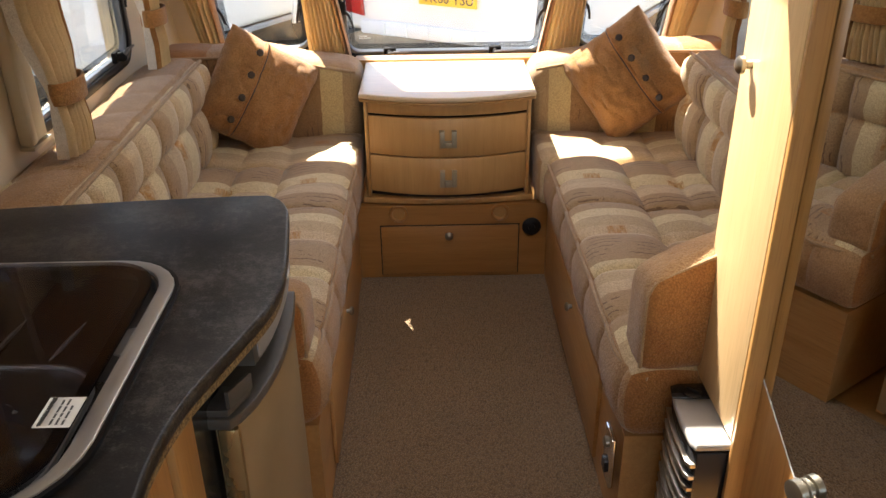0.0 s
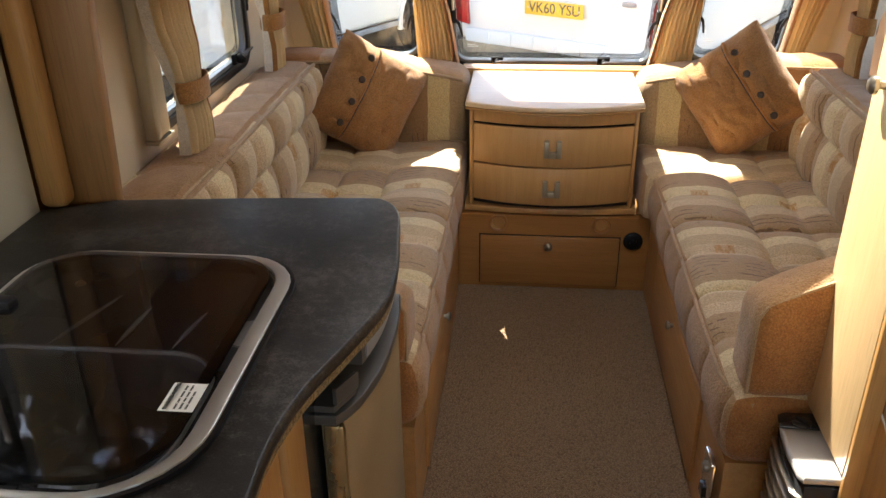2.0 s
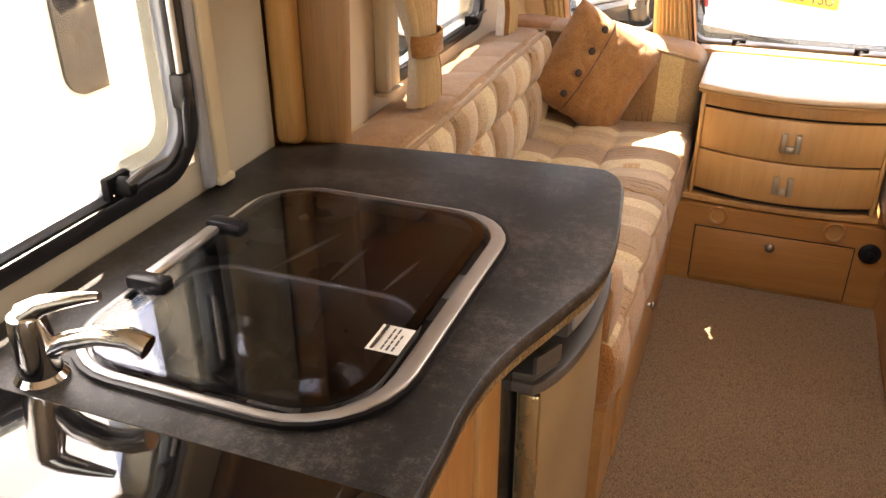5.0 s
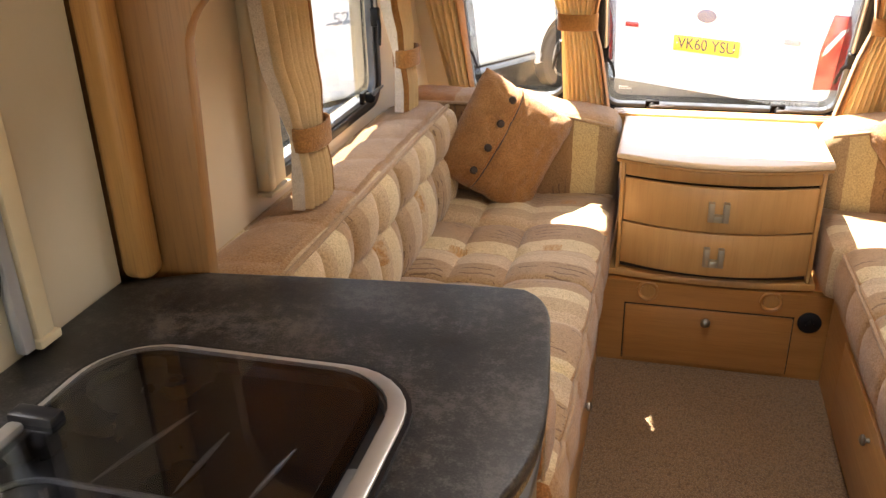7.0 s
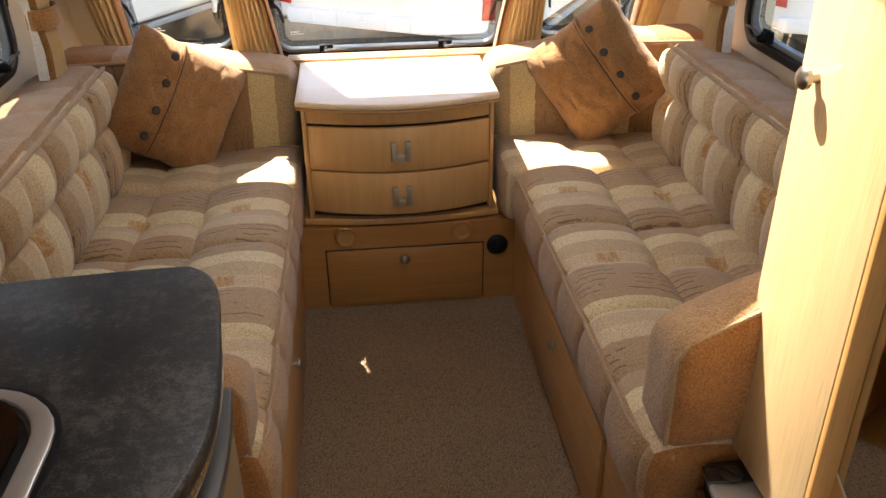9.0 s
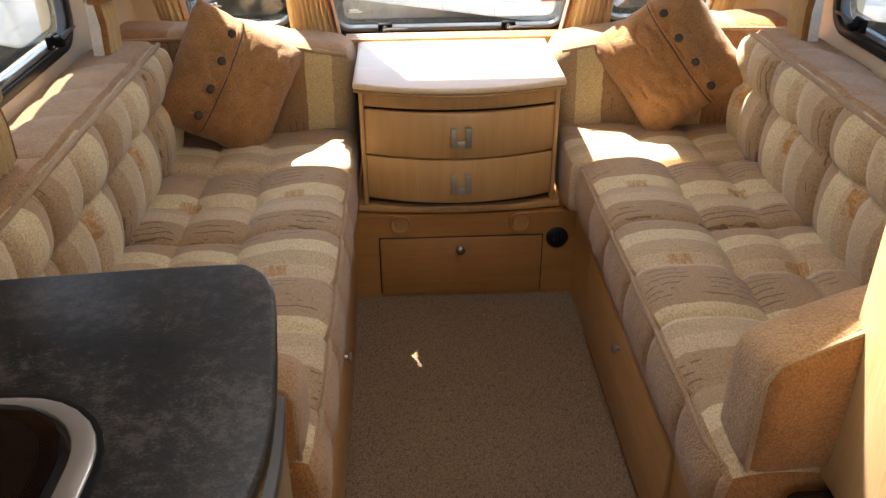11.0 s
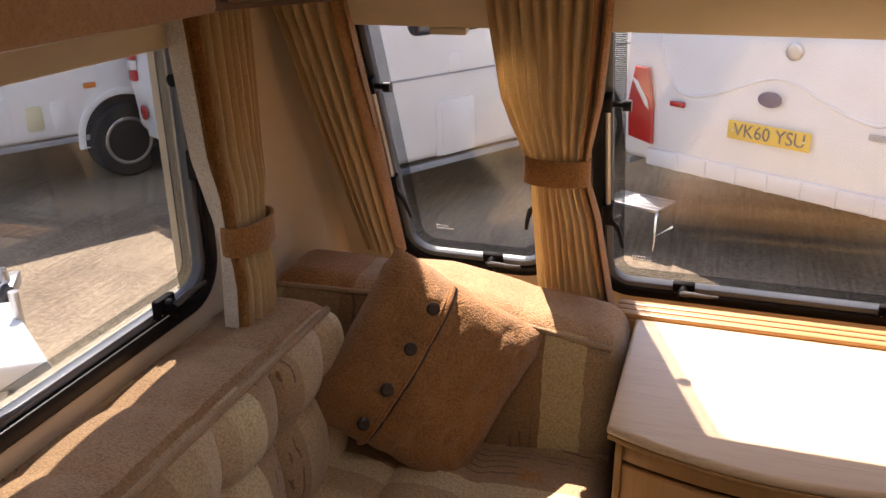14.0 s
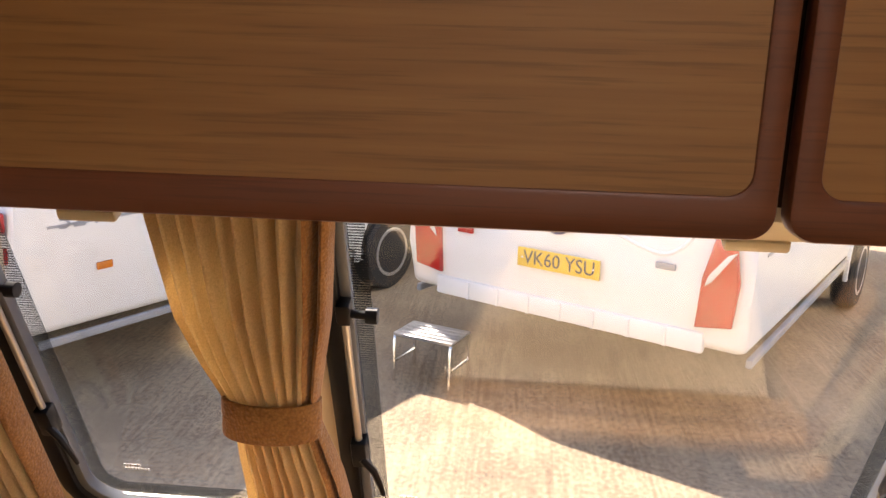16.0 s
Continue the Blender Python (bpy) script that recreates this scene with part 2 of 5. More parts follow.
def thin_cloth(mat, colour, share):
    """Lets part of the light pass through a thin fabric."""
    tree = mat.node_tree
    see = tree.nodes.new("ShaderNodeBsdfTranslucent")
    see.inputs[0].default_value = (*colour, 1)
    mixed = tree.nodes.new("ShaderNodeMixShader")
    mixed.inputs[0].default_value = share
    tree.links.new(tree.nodes["Principled BSDF"].outputs[0], mixed.inputs[1])
    tree.links.new(see.outputs[0], mixed.inputs[2])
    tree.links.new(mixed.outputs[0], tree.nodes["Material Output"].inputs[0])


thin_cloth(CURTAIN, (0.86, 0.69, 0.41), 0.42)
LINING = cloth("white_lining", (0.80, 0.76, 0.68), (0.70, 0.65, 0.56), 520.0, 0.9, 0.2)
BAND = cloth("brown_trim", (0.43, 0.215, 0.066), (0.28, 0.125, 0.035), 300.0, 1.0, 0.6)
PIPING = cloth("piping", (0.52, 0.36, 0.21), (0.40, 0.26, 0.14))
BUTTON = plain("dark_button", (0.035, 0.018, 0.010), 0.35)


def slate():
    n = Nodes("slate_worktop")
    patch, mottle, fine = n.noise(9.0, 4), n.noise(60.0, 8, None, 0.75), n.noise(320.0, 3)
    mixed = n.math("ADD", n.math("MULTIPLY", patch, 0.35), n.math("ADD", n.math("MULTIPLY", mottle, 0.45), n.math("MULTIPLY", fine, 0.2)))
    colour = n.ramp(mixed, [(0.43, (0.003, 0.0028, 0.0028)), (0.5, (0.0125, 0.0115, 0.0112)), (0.575, (0.060, 0.055, 0.052))])
    n.bsdf.inputs["Specular IOR Level"].default_value = 0.4
    return n.done(colour, n.math("MULTIPLY_ADD", mottle, 0.2, 0.34), 0, n.math("ADD", fine, mottle), 0.3, 0.001)


SLATE = slate()
def speckled_edge():
    n = Nodes("speckled_edge")
    speck = n.noise(260.0, 4, None, 0.7)
    return n.done(n.ramp(speck, [(0.36, (0.04, 0.028, 0.014)), (0.52, (0.20, 0.135, 0.06)), (0.70, (0.38, 0.29, 0.15))]), 0.6, 0, speck, 0.4, 0.001)


EDGE_BAND = speckled_edge()
STEEL = plain("brushed_steel", (0.50, 0.49, 0.47), 0.34, 0.7)
CHROME = plain("chrome", (0.78, 0.77, 0.75), 0.08, 1.0, 60.0, 0.02, 0.01)
PEWTER = plain("pewter", (0.42, 0.39, 0.33), 0.32, 1.0)
BLACK = plain("black_rubber", (0.012, 0.012, 0.014), 0.32)
CATCH_BLACK = plain("matt_black_plastic", (0.010, 0.010, 0.011), 0.6)
for dull in (BLACK, CATCH_BLACK):
    dull.node_tree.nodes["Principled BSDF"].inputs["Specular IOR Level"].default_value = 0.22
CATCH_BLACK.node_tree.nodes["Principled BSDF"].inputs["Specular IOR Level"].default_value = 0.06
BLACK_SATIN = plain("black_plastic", (0.022, 0.022, 0.024), 0.25, 0, 300.0)
GREY_RAIL = plain("grey_seal", (0.17, 0.19, 0.22), 0.24)
IVORY = plain("ivory_plastic", (0.60, 0.52, 0.36), 0.42, 0, 100.0, 0.05)
FRIDGE = plain("bronze_grey_door", (0.36, 0.27, 0.155), 0.4, 0.25)
DARK_GREY = plain("dark_grey_plastic", (0.085, 0.08, 0.075), 0.35)
TINTED = glass("tinted_pane", (0.84, 0.87, 0.88), 0.03)


def dotted():
    """Black dots printed on clear acrylic."""
    n = Nodes("dotted_print")
    n.tree.nodes.remove(n.bsdf)
    cells = n.add("ShaderNodeTexVoronoi", {"Vector": n.coord, "Scale": 560.0, "Randomness": 0.0}).outputs["Distance"]
    see = n.add("ShaderNodeBsdfTransparent", {0: (0.9, 0.92, 0.93, 1)})
    ink = n.add("ShaderNodeBsdfDiffuse", {0: (0.02, 0.02, 0.022, 1)})
    mixed = n.add("ShaderNodeMixShader", {0: n.math("LESS_THAN", cells, 0.42), 1: see.outputs[0], 2: ink.outputs[0]})
    n.tree.links.new(mixed.outputs[0], n.tree.nodes["Material Output"].inputs[0])
    return n.mat


DOTTED = dotted()
PANE = glass("window_pane", (0.90, 0.92, 0.93), 0.035)
LID_GLASS = glass("smoked_glass", (0.58, 0.60, 0.64), gloss=0.045, tint=0.95)
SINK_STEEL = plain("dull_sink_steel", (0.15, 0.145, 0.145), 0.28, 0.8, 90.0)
MIRROR = plain("mirror", (0.75, 0.75, 0.73), 0.012, 1.0, 10.0, 0.01, 0.0)
PAPER = plain("white_label", (0.80, 0.79, 0.75), 0.6)
INK = plain("grey_ink", (0.06, 0.06, 0.06), 0.6)
GELCOAT = plain("white_gelcoat", (0.78, 0.78, 0.76), 0.3, 0, 40.0, 0.04, 0.03)
PLATE_YELLOW = plain("yellow_plate", (0.80, 0.52, 0.03), 0.4)
LAMP_RED = plain("red_lens", (0.50, 0.02, 0.015), 0.15, coat=0.6)
LAMP_CLEAR = plain("clear_lens", (0.75, 0.72, 0.68), 0.12, coat=0.6)
AMBER = plain("amber_lens", (0.75, 0.22, 0.03), 0.2)
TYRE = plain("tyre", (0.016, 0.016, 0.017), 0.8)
ALLOY = plain("alloy", (0.55, 0.55, 0.56), 0.3, 0.9)
GREY_SKIRT = plain("grey_trim", (0.33, 0.34, 0.36), 0.4)
BRASS_TRIM = plain("bronze_trim", (0.52, 0.38, 0.19), 0.28, 0.8)
BADGE = plain("navy_badge", (0.03, 0.035, 0.12), 0.3)
CREAM_PANEL = plain("cream_panel", (0.72, 0.67, 0.45), 0.4)
HEATER_SILVER = plain("satin_silver", (0.60, 0.60, 0.58), 0.3, 0.85)
HEATER_TOP = plain("silver_lacquer", (0.42, 0.41, 0.39), 0.35, 0.35)
BLACK_GLASS = plain("black_glass", (0.006, 0.006, 0.007), 0.04, 0, 10.0, 0.1, 0.0, 0.5)
WRAP = glass("clear_wrap", (0.85, 0.86, 0.88), 0.12)
DARK_GLASS = plain("dark_window", (0.02, 0.022, 0.026), 0.08, coat=0.5)


def concrete():
    n = Nodes("brushed_concrete")
    big, fine = n.noise(0.7, 5), n.noise(35.0, 6)
    brushed = n.noise(1.0, 3, n.mapped((60.0, 2.0, 1.0), (0, 0, 0.52)))
    mixed = n.math("ADD", n.math("MULTIPLY", big, 0.45), n.math("ADD", n.math("MULTIPLY", fine, 0.36), n.math("MULTIPLY", brushed, 0.19)))
    return n.done(n.ramp(mixed, [(0.40, (0.13, 0.092, 0.058)), (0.60, (0.37, 0.285, 0.185))]), 0.85, 0, n.math("ADD", fine, brushed), 0.5, 0.006)


CONCRETE = concrete()

# ---- mesh tools ----
def link(name, mesh, mats, parent=None, label="", smooth=True):
    ob = new(name, mesh)
    for mat in mats if isinstance(mats, (list, tuple)) else [mats]:
        mesh.materials.append(mat)
    if smooth:
        mesh.shade_smooth()
        mesh.set_sharp_from_angle(angle=radians(38))
    if parent:
        ob.parent = parent
    if label:
        ob["label"] = label
    return ob


def part(name, bm, mats, parent=None, label="", smooth=True, at=None):
    """Links a bmesh as one mesh object under a thing or a part; at: its turn and place."""
    if at is not None:
        bm.transform(at)
    mesh = bpy.data.meshes.new(name)
    bmesh.ops.recalc_face_normals(bm, faces=bm.faces)
    bm.to_mesh(mesh)
    bm.free()
    return link(name, mesh, mats, parent, label, smooth)


def thing(name, label, category, group="", kind=""):
    return tagged(new(name), label, category, group, kind)


def box(x0, x1, y0, y1, z0, z1, bevel=0.0, steps=2, bm=None):
    own = bmesh.new()
    bmesh.ops.create_cube(own, size=1)
    own.transform(Matrix.Translation(((x0 + x1) / 2, (y0 + y1) / 2, (z0 + z1) / 2)) @ Matrix.Diagonal((abs(x1 - x0), abs(y1 - y0), abs(z1 - z0), 1)))
    if bevel:
        bmesh.ops.bevel(own, geom=own.edges[:], offset=bevel, segments=steps, affect="EDGES", profile=0.5)
    return joined(bm, own)


def joined(bm, own):
    if bm is None:
        return own
    mesh = bpy.data.meshes.new("piece")
    own.to_mesh(mesh)
    own.free()
    bm.from_mesh(mesh)
    bpy.data.meshes.remove(mesh)
    return bm


def prism(points, z0, z1, bevel=0.0, steps=2, bm=None):
    """A flat outline in x and y, drawn up from z0 to z1."""
    own = bmesh.new()
    face = own.faces.new([own.verts.new((x, y, z0)) for x, y in points])
    up = bmesh.ops.extrude_face_region(own, geom=[face])
    bmesh.ops.translate(own, vec=(0, 0, z1 - z0), verts=[v for v in up["geom"] if isinstance(v, bmesh.types.BMVert)])
    bmesh.ops.recalc_face_normals(own, faces=own.faces)
    if bevel:
        flat = [e for e in own.edges if abs(e.verts[0].co.z - e.verts[1].co.z) < 1e-6]
        bmesh.ops.bevel(own, geom=flat, offset=bevel, segments=steps, affect="EDGES", profile=0.5)
    return joined(bm, own)


def holed(outer, inner, z0, z1, bevel=0.0):
    """A slab with one hole, drawn up from z0 to z1, its outer edges rounded."""
    own = bmesh.new()
    edges, rim = [], set()
    for loop in (outer, inner):
        verts = [own.verts.new((x, y, z0)) for x, y in loop]
        edges += [own.edges.new((verts[k], verts[(k + 1) % len(verts)])) for k in range(len(verts))]
        if loop is outer:
            rim = {(round(x, 4), round(y, 4)) for x, y in loop}
    made = bmesh.ops.triangle_fill(own, edges=edges, use_beauty=True)
    faces = [f for f in made["geom"] if isinstance(f, bmesh.types.BMFace)]
    up = bmesh.ops.extrude_face_region(own, geom=faces, use_keep_orig=True)
    bmesh.ops.translate(own, vec=(0, 0, z1 - z0), verts=[v for v in up["geom"] if isinstance(v, bmesh.types.BMVert)])
    bmesh.ops.recalc_face_normals(own, faces=own.faces)
    if bevel:
        on_rim = lambda v: (round(v.co.x, 4), round(v.co.y, 4)) in rim
        flat = [e for e in own.edges if abs(e.verts[0].co.z - e.verts[1].co.z) < 1e-6 and len(e.link_faces) == 2 and e.calc_face_angle() > 1.2 and on_rim(e.verts[0]) and on_rim(e.verts[1])]
        bmesh.ops.bevel(own, geom=flat, offset=bevel, segments=3, affect="EDGES", profile=0.5)
    return own


def round_rect(x0, x1, y0, y1, r, n=7):
    """The outline of a rectangle with rounded corners, anticlockwise; r: one radius, or four (lower left, lower right, upper right, upper left)."""
    radii = r if isinstance(r, (list, tuple)) else [r] * 4
    out = []
    for k, (cx, cy, r1) in enumerate(((x0 + radii[0], y0 + radii[0], radii[0]), (x1 - radii[1], y0 + radii[1], radii[1]), (x1 - radii[2], y1 - radii[2], radii[2]), (x0 + radii[3], y1 - radii[3], radii[3]))):
        for j in range(n + 1):
            a = radians(180 + 90 * k + 90 * j / n)
            out.append((cx + r1 * math.cos(a), cy + r1 * math.sin(a)))
    return out


def ring(outer, inner, z0, z1, bevel=0.0, bm=None):
    """A flat frame between two outlines with as many points each."""
    own = bmesh.new()
    n = len(outer)
    rows = [[own.verts.new((*p, z)) for p in outline] for outline, z in ((outer, z0), (outer, z1), (inner, z1), (inner, z0))]
    for a in range(4):
        b = (a + 1) % 4
        for k in range(n):
            own.faces.new((rows[a][k], rows[a][(k + 1) % n], rows[b][(k + 1) % n], rows[b][k]))
    if bevel:
        edges = [e for e in own.edges if any(e.verts[0] in row and e.verts[1] in row for row in rows)]
        bmesh.ops.bevel(own, geom=edges, offset=bevel, segments=2, affect="EDGES", profile=0.5)
    return joined(bm, own)


def tube(points, radius, sides=8, closed=False, bm=None):
    """A round bar along points; radius: one, or one for each point."""
    own = bmesh.new()
    pts = [Vector(p) for p in points]
    n = len(pts)
    radii = radius if isinstance(radius, (list, tuple)) else [radius] * n
    rows, side = [], None
    for k, p in enumerate(pts):
        ahead = (pts[(k + 1) % n] - pts[k - 1]) if closed else (pts[min(k + 1, n - 1)] - pts[max(k - 1, 0)])
        ahead.normalize()
        if side is None:
            side = ahead.orthogonal().normalized()
        side = (side - ahead * side.dot(ahead)).normalized()
        other = ahead.cross(side)
        rows.append([own.verts.new(p + radii[k] * (math.cos(a) * side + math.sin(a) * other)) for a in (2 * math.pi * j / sides for j in range(sides))])
    for k in range(n if closed else n - 1):
        a, b = rows[k], rows[(k + 1) % n]
        for j in range(sides):
            own.faces.new((a[j], a[(j + 1) % sides], b[(j + 1) % sides], b[j]))
    if not closed:
        own.faces.new(rows[0][::-1])
        own.faces.new(rows[-1])
    return joined(bm, own)


def lathe(profile, sides=20, bm=None):
    """A turned shape round z from pairs of radius and height."""
    own = bmesh.new()
    rows = [[own.verts.new((r * math.cos(2 * math.pi * j / sides), r * math.sin(2 * math.pi * j / sides), z)) for j in range(sides)] for r, z in profile]
    for a, b in zip(rows, rows[1:]):
        for j in range(sides):
            own.faces.new((a[j], a[(j + 1) % sides], b[(j + 1) % sides], b[j]))
    own.faces.new(rows[0][::-1])
    own.faces.new(rows[-1])
    return joined(bm, own)


def text_mesh(name, words, size, depth=0.002):
    data = bpy.data.curves.new(name, "FONT")
    data.body, data.size, data.extrude = words, size, depth
    data.align_x, data.align_y, data.resolution_u = "CENTER", "CENTER", 3
    ob = bpy.data.objects.new(name, data)
    mesh = bpy.data.meshes.new_from_object(ob)
    bpy.data.objects.remove(ob)
    return mesh


def letters(name, words, size, at, mat, parent, widen=1.0):
    mesh = text_mesh(name, words, size)
    mesh.transform(at @ Matrix.Diagonal((widen, 1, 1, 1)))
    return link(name, mesh, mat, parent, "black printed characters", False)


def soft_block(name, lo, hi, r, step, shape, mats, parent, label="", pick=None):
    """A padded block with rounded edges: a fine grid over a box, moved by shape(point, out), with materials picked by pick(point, out)."""
    lo, hi = np.array(lo, float), np.array(hi, float)
    mid, half = (lo + hi) / 2, (hi - lo) / 2
    counts = [max(4, int(round(2 * h / s))) for h, s in zip(half, step if isinstance(step, (list, tuple)) else [step] * 3)]
    index, verts, faces, slots = {}, [], [], []

    def vert(key):
        if key not in index:
            p = np.array([(2 * k / c - 1) * h for k, c, h in zip(key, counts, half)])
            inner = np.clip(p, -(half - r), half - r)
            off = p - inner
            far = np.linalg.norm(off)
            out = off / far if far > 1e-9 else np.zeros(3)
            p = inner + out * min(far, r) if far > 1e-9 else p
            p = p + mid
            index[key] = len(verts)
            verts.append(tuple(p + shape(p, out)) if shape else tuple(p))
        return index[key]

    for axis in range(3):
        u, v = [(1, 2), (2, 0), (0, 1)][axis]
        for end in (0, counts[axis]):
            for i in range(counts[u]):
                for j in range(counts[v]):
                    quad = []
                    for a, b in ((i, j), (i + 1, j), (i + 1, j + 1), (i, j + 1)):
                        key = [0, 0, 0]
                        key[axis], key[u], key[v] = end, a, b
                        quad.append(vert(tuple(key)))
                    faces.append(quad if end else quad[::-1])
                    if pick:
                        key = [0, 0, 0]
                        key[axis], key[u], key[v] = end, i + 0.5, j + 0.5
                        p = np.array([(2 * k / c - 1) * h for k, c, h in zip(key, counts, half)]) + mid
                        slots.append(pick(p, axis, 1 if end else -1))
    mesh = bpy.data.meshes.new(name)
    mesh.from_pydata(verts, [], faces)
    mesh.validate()
    if pick:
        mesh.polygons.foreach_set("material_index", slots)
    return link(name, mesh, mats, parent, label)


def bump_at(value, centre, width):
    return math.exp(-(((value - centre) / width) ** 2))


def side_frame(x, facing):
    """The pose that lays an outline's x along the world's y and its y along z, on a wall across x; its z points to +x (facing 1) or to -x."""
    return Matrix(((0, 0, facing, x), (1, 0, 0, 0), (0, 1, 0, 0), (0, 0, 0, 1)))

# ---- the shell of the caravan ----
WALL, SIDE, TOP, BACK_END, GROUND = 1.08, 1.04, 1.95, -1.9, -0.60
SLANT = Matrix(((1, 0, 0, 0), (0, -0.402, -0.916, 3.735), (0, 0.916, -0.402, 0.697), (0, 0, 0, 1)))

bm = box(-WALL - 0.04, WALL + 0.04, BACK_END - 0.04, 3.83, -0.06, -0.012)
tagged(part("floor", bm, POST_WOOD, smooth=False), "wooden caravan floor board under the carpet", "floor", kind="structure")


def carpet():
    nx, ny = 24, 120
    xs, ys = np.linspace(-0.36, 0.40, nx), np.linspace(-1.85, 3.10, ny)
    verts = [(x, y, 0.0015 * noise.noise((x * 3, y * 3, 0))) for y in ys for x in xs]
    verts += [(x, y, -0.012) for x, y in ((xs[0], ys[0]), (xs[-1], ys[0]), (xs[-1], ys[-1]), (xs[0], ys[-1]))]
    faces = [(j * nx + i, j * nx + i + 1, (j + 1) * nx + i + 1, (j + 1) * nx + i) for j in range(ny - 1) for i in range(nx - 1)]
    mesh = bpy.data.meshes.new("carpet")
    mesh.from_pydata(verts, [], faces)
    return tagged(link("carpet", mesh, CARPET), "short-pile brown fitted carpet between the sofas", "carpet", kind="structure")


carpet()


def wall_with_openings(name, spans, openings, depth, frame_pose, mat, label):
    """A flat wall in its own x and y over spans (x0, x1, y0, y1), cut by openings with square reveals."""
    x0, x1, y0, y1 = spans
    bm, at = bmesh.new(), x0
    for a, b, c, d in sorted(openings):
        box(at, a, y0, y1, -depth, 0, bm=bm)
        box(a, b, y0, c, -depth, 0, bm=bm)
        box(a, b, d, y1, -depth, 0, bm=bm)
        at = b
    box(at, x1, y0, y1, -depth, 0, bm=bm)
    return tagged(part(name, bm, mat, None, "", False, frame_pose), label, "wall", kind="structure")


SIDE_WIN = (2.36, 3.145, 0.819, 1.345)
KIT_WIN = (0.50, 1.46, 0.955, 1.42)
FRONT_WINS = {"middle": (-0.405, 0.415, -0.055, 0.73), "left": (-0.89, -0.505, -0.03, 0.73), "right": (0.505, 0.89, -0.03, 0.73)}
wall_with_openings("wall_left", (1.70, 3.83, -0.05, TOP), [SIDE_WIN], 0.075, side_frame(-SIDE, 1), VINYL, "cream vinyl caravan side wall below the window")
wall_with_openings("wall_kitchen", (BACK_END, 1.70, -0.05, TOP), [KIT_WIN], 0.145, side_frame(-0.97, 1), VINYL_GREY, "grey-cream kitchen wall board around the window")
# the doorway opening is unseen, added for fill light from behind
wall_with_openings("wall_right", (BACK_END, 3.83, -0.05, TOP), [(-1.21, -0.59, 0.0, 1.85), SIDE_WIN], 0.075, side_frame(SIDE, -1), VINYL, "cream vinyl caravan side wall behind the sofa")
wall_with_openings("wall_front", (-WALL, WALL, -0.085, 0.86), list(FRONT_WINS.values()), 0.03, SLANT, VINYL, "slanting cream front wall with three windows")
bm = box(-WALL, WALL, 3.775, 3.80, -0.05, 0.62)
tagged(part("wall_front_lower", bm, VINYL, smooth=False), "cream front wall behind the chest and seats", "wall", kind="structure")
bm = box(-WALL, WALL, 3.37, 3.40, 1.48, TOP)
tagged(part("wall_front_upper", bm, VINYL, smooth=False), "plain wall behind the front lockers", "wall", kind="structure")
# unseen rear opening and roof opening, added to let light in
wall_with_openings("wall_back", (-WALL - 0.03, WALL + 0.03, -0.05, TOP), [(-0.75, 0.75, 0.90, 1.60)], 0.04, Matrix(((1, 0, 0, 0), (0, 0, 1, BACK_END), (0, 1, 0, 0), (0, 0, 0, 1))), VINYL, "plain cream wall that closes the caravan")
wall_with_openings("ceiling", (-WALL - 0.04, WALL + 0.04, BACK_END - 0.04, 3.40), [(-0.25, 0.23, 2.08, 2.52)], 0.04, Matrix.Translation((0, 0, TOP + 0.04)), CEILING_MAT, "plain pale caravan ceiling board with an opening added for light")


def catch(parent, at, turn=0.0, mirrored=False):
    """A black window catch with a lever, on the lower rail."""
    m = at @ pose(0, 0, 0, 0, 0, turn) @ Matrix.Diagonal((-1 if mirrored else 1, 1, 1, 1))
    bm = box(-0.022, 0.022, -0.012, 0.012, 0, 0.010, 0.003)
    lathe([(0.010, 0.008), (0.011, 0.020), (0.008, 0.026), (0.003, 0.028)], 14, bm)
    base = part("window_catch", bm, CATCH_BLACK, parent, "black plastic window catch", at=m)
    bm = tube([(-0.004, 0.004, 0.022), (0.020, 0.014, 0.030), (0.044, 0.013, 0.030), (0.068, 0.012, 0.028)], [0.005, 0.0036, 0.0028, 0.0022], 8)
    lever = part("lever", bm, DARK_GREY, base, at=m)
    for x in (-0.015, 0.014):
        bm = lathe([(0.0018, 0.009), (0.0018, 0.0105), (0.0006, 0.011)], 8)
        bm.transform(Matrix.Translation((x, -0.006, 0)))
        part("screw", bm, CHROME, base, at=m)
    return base


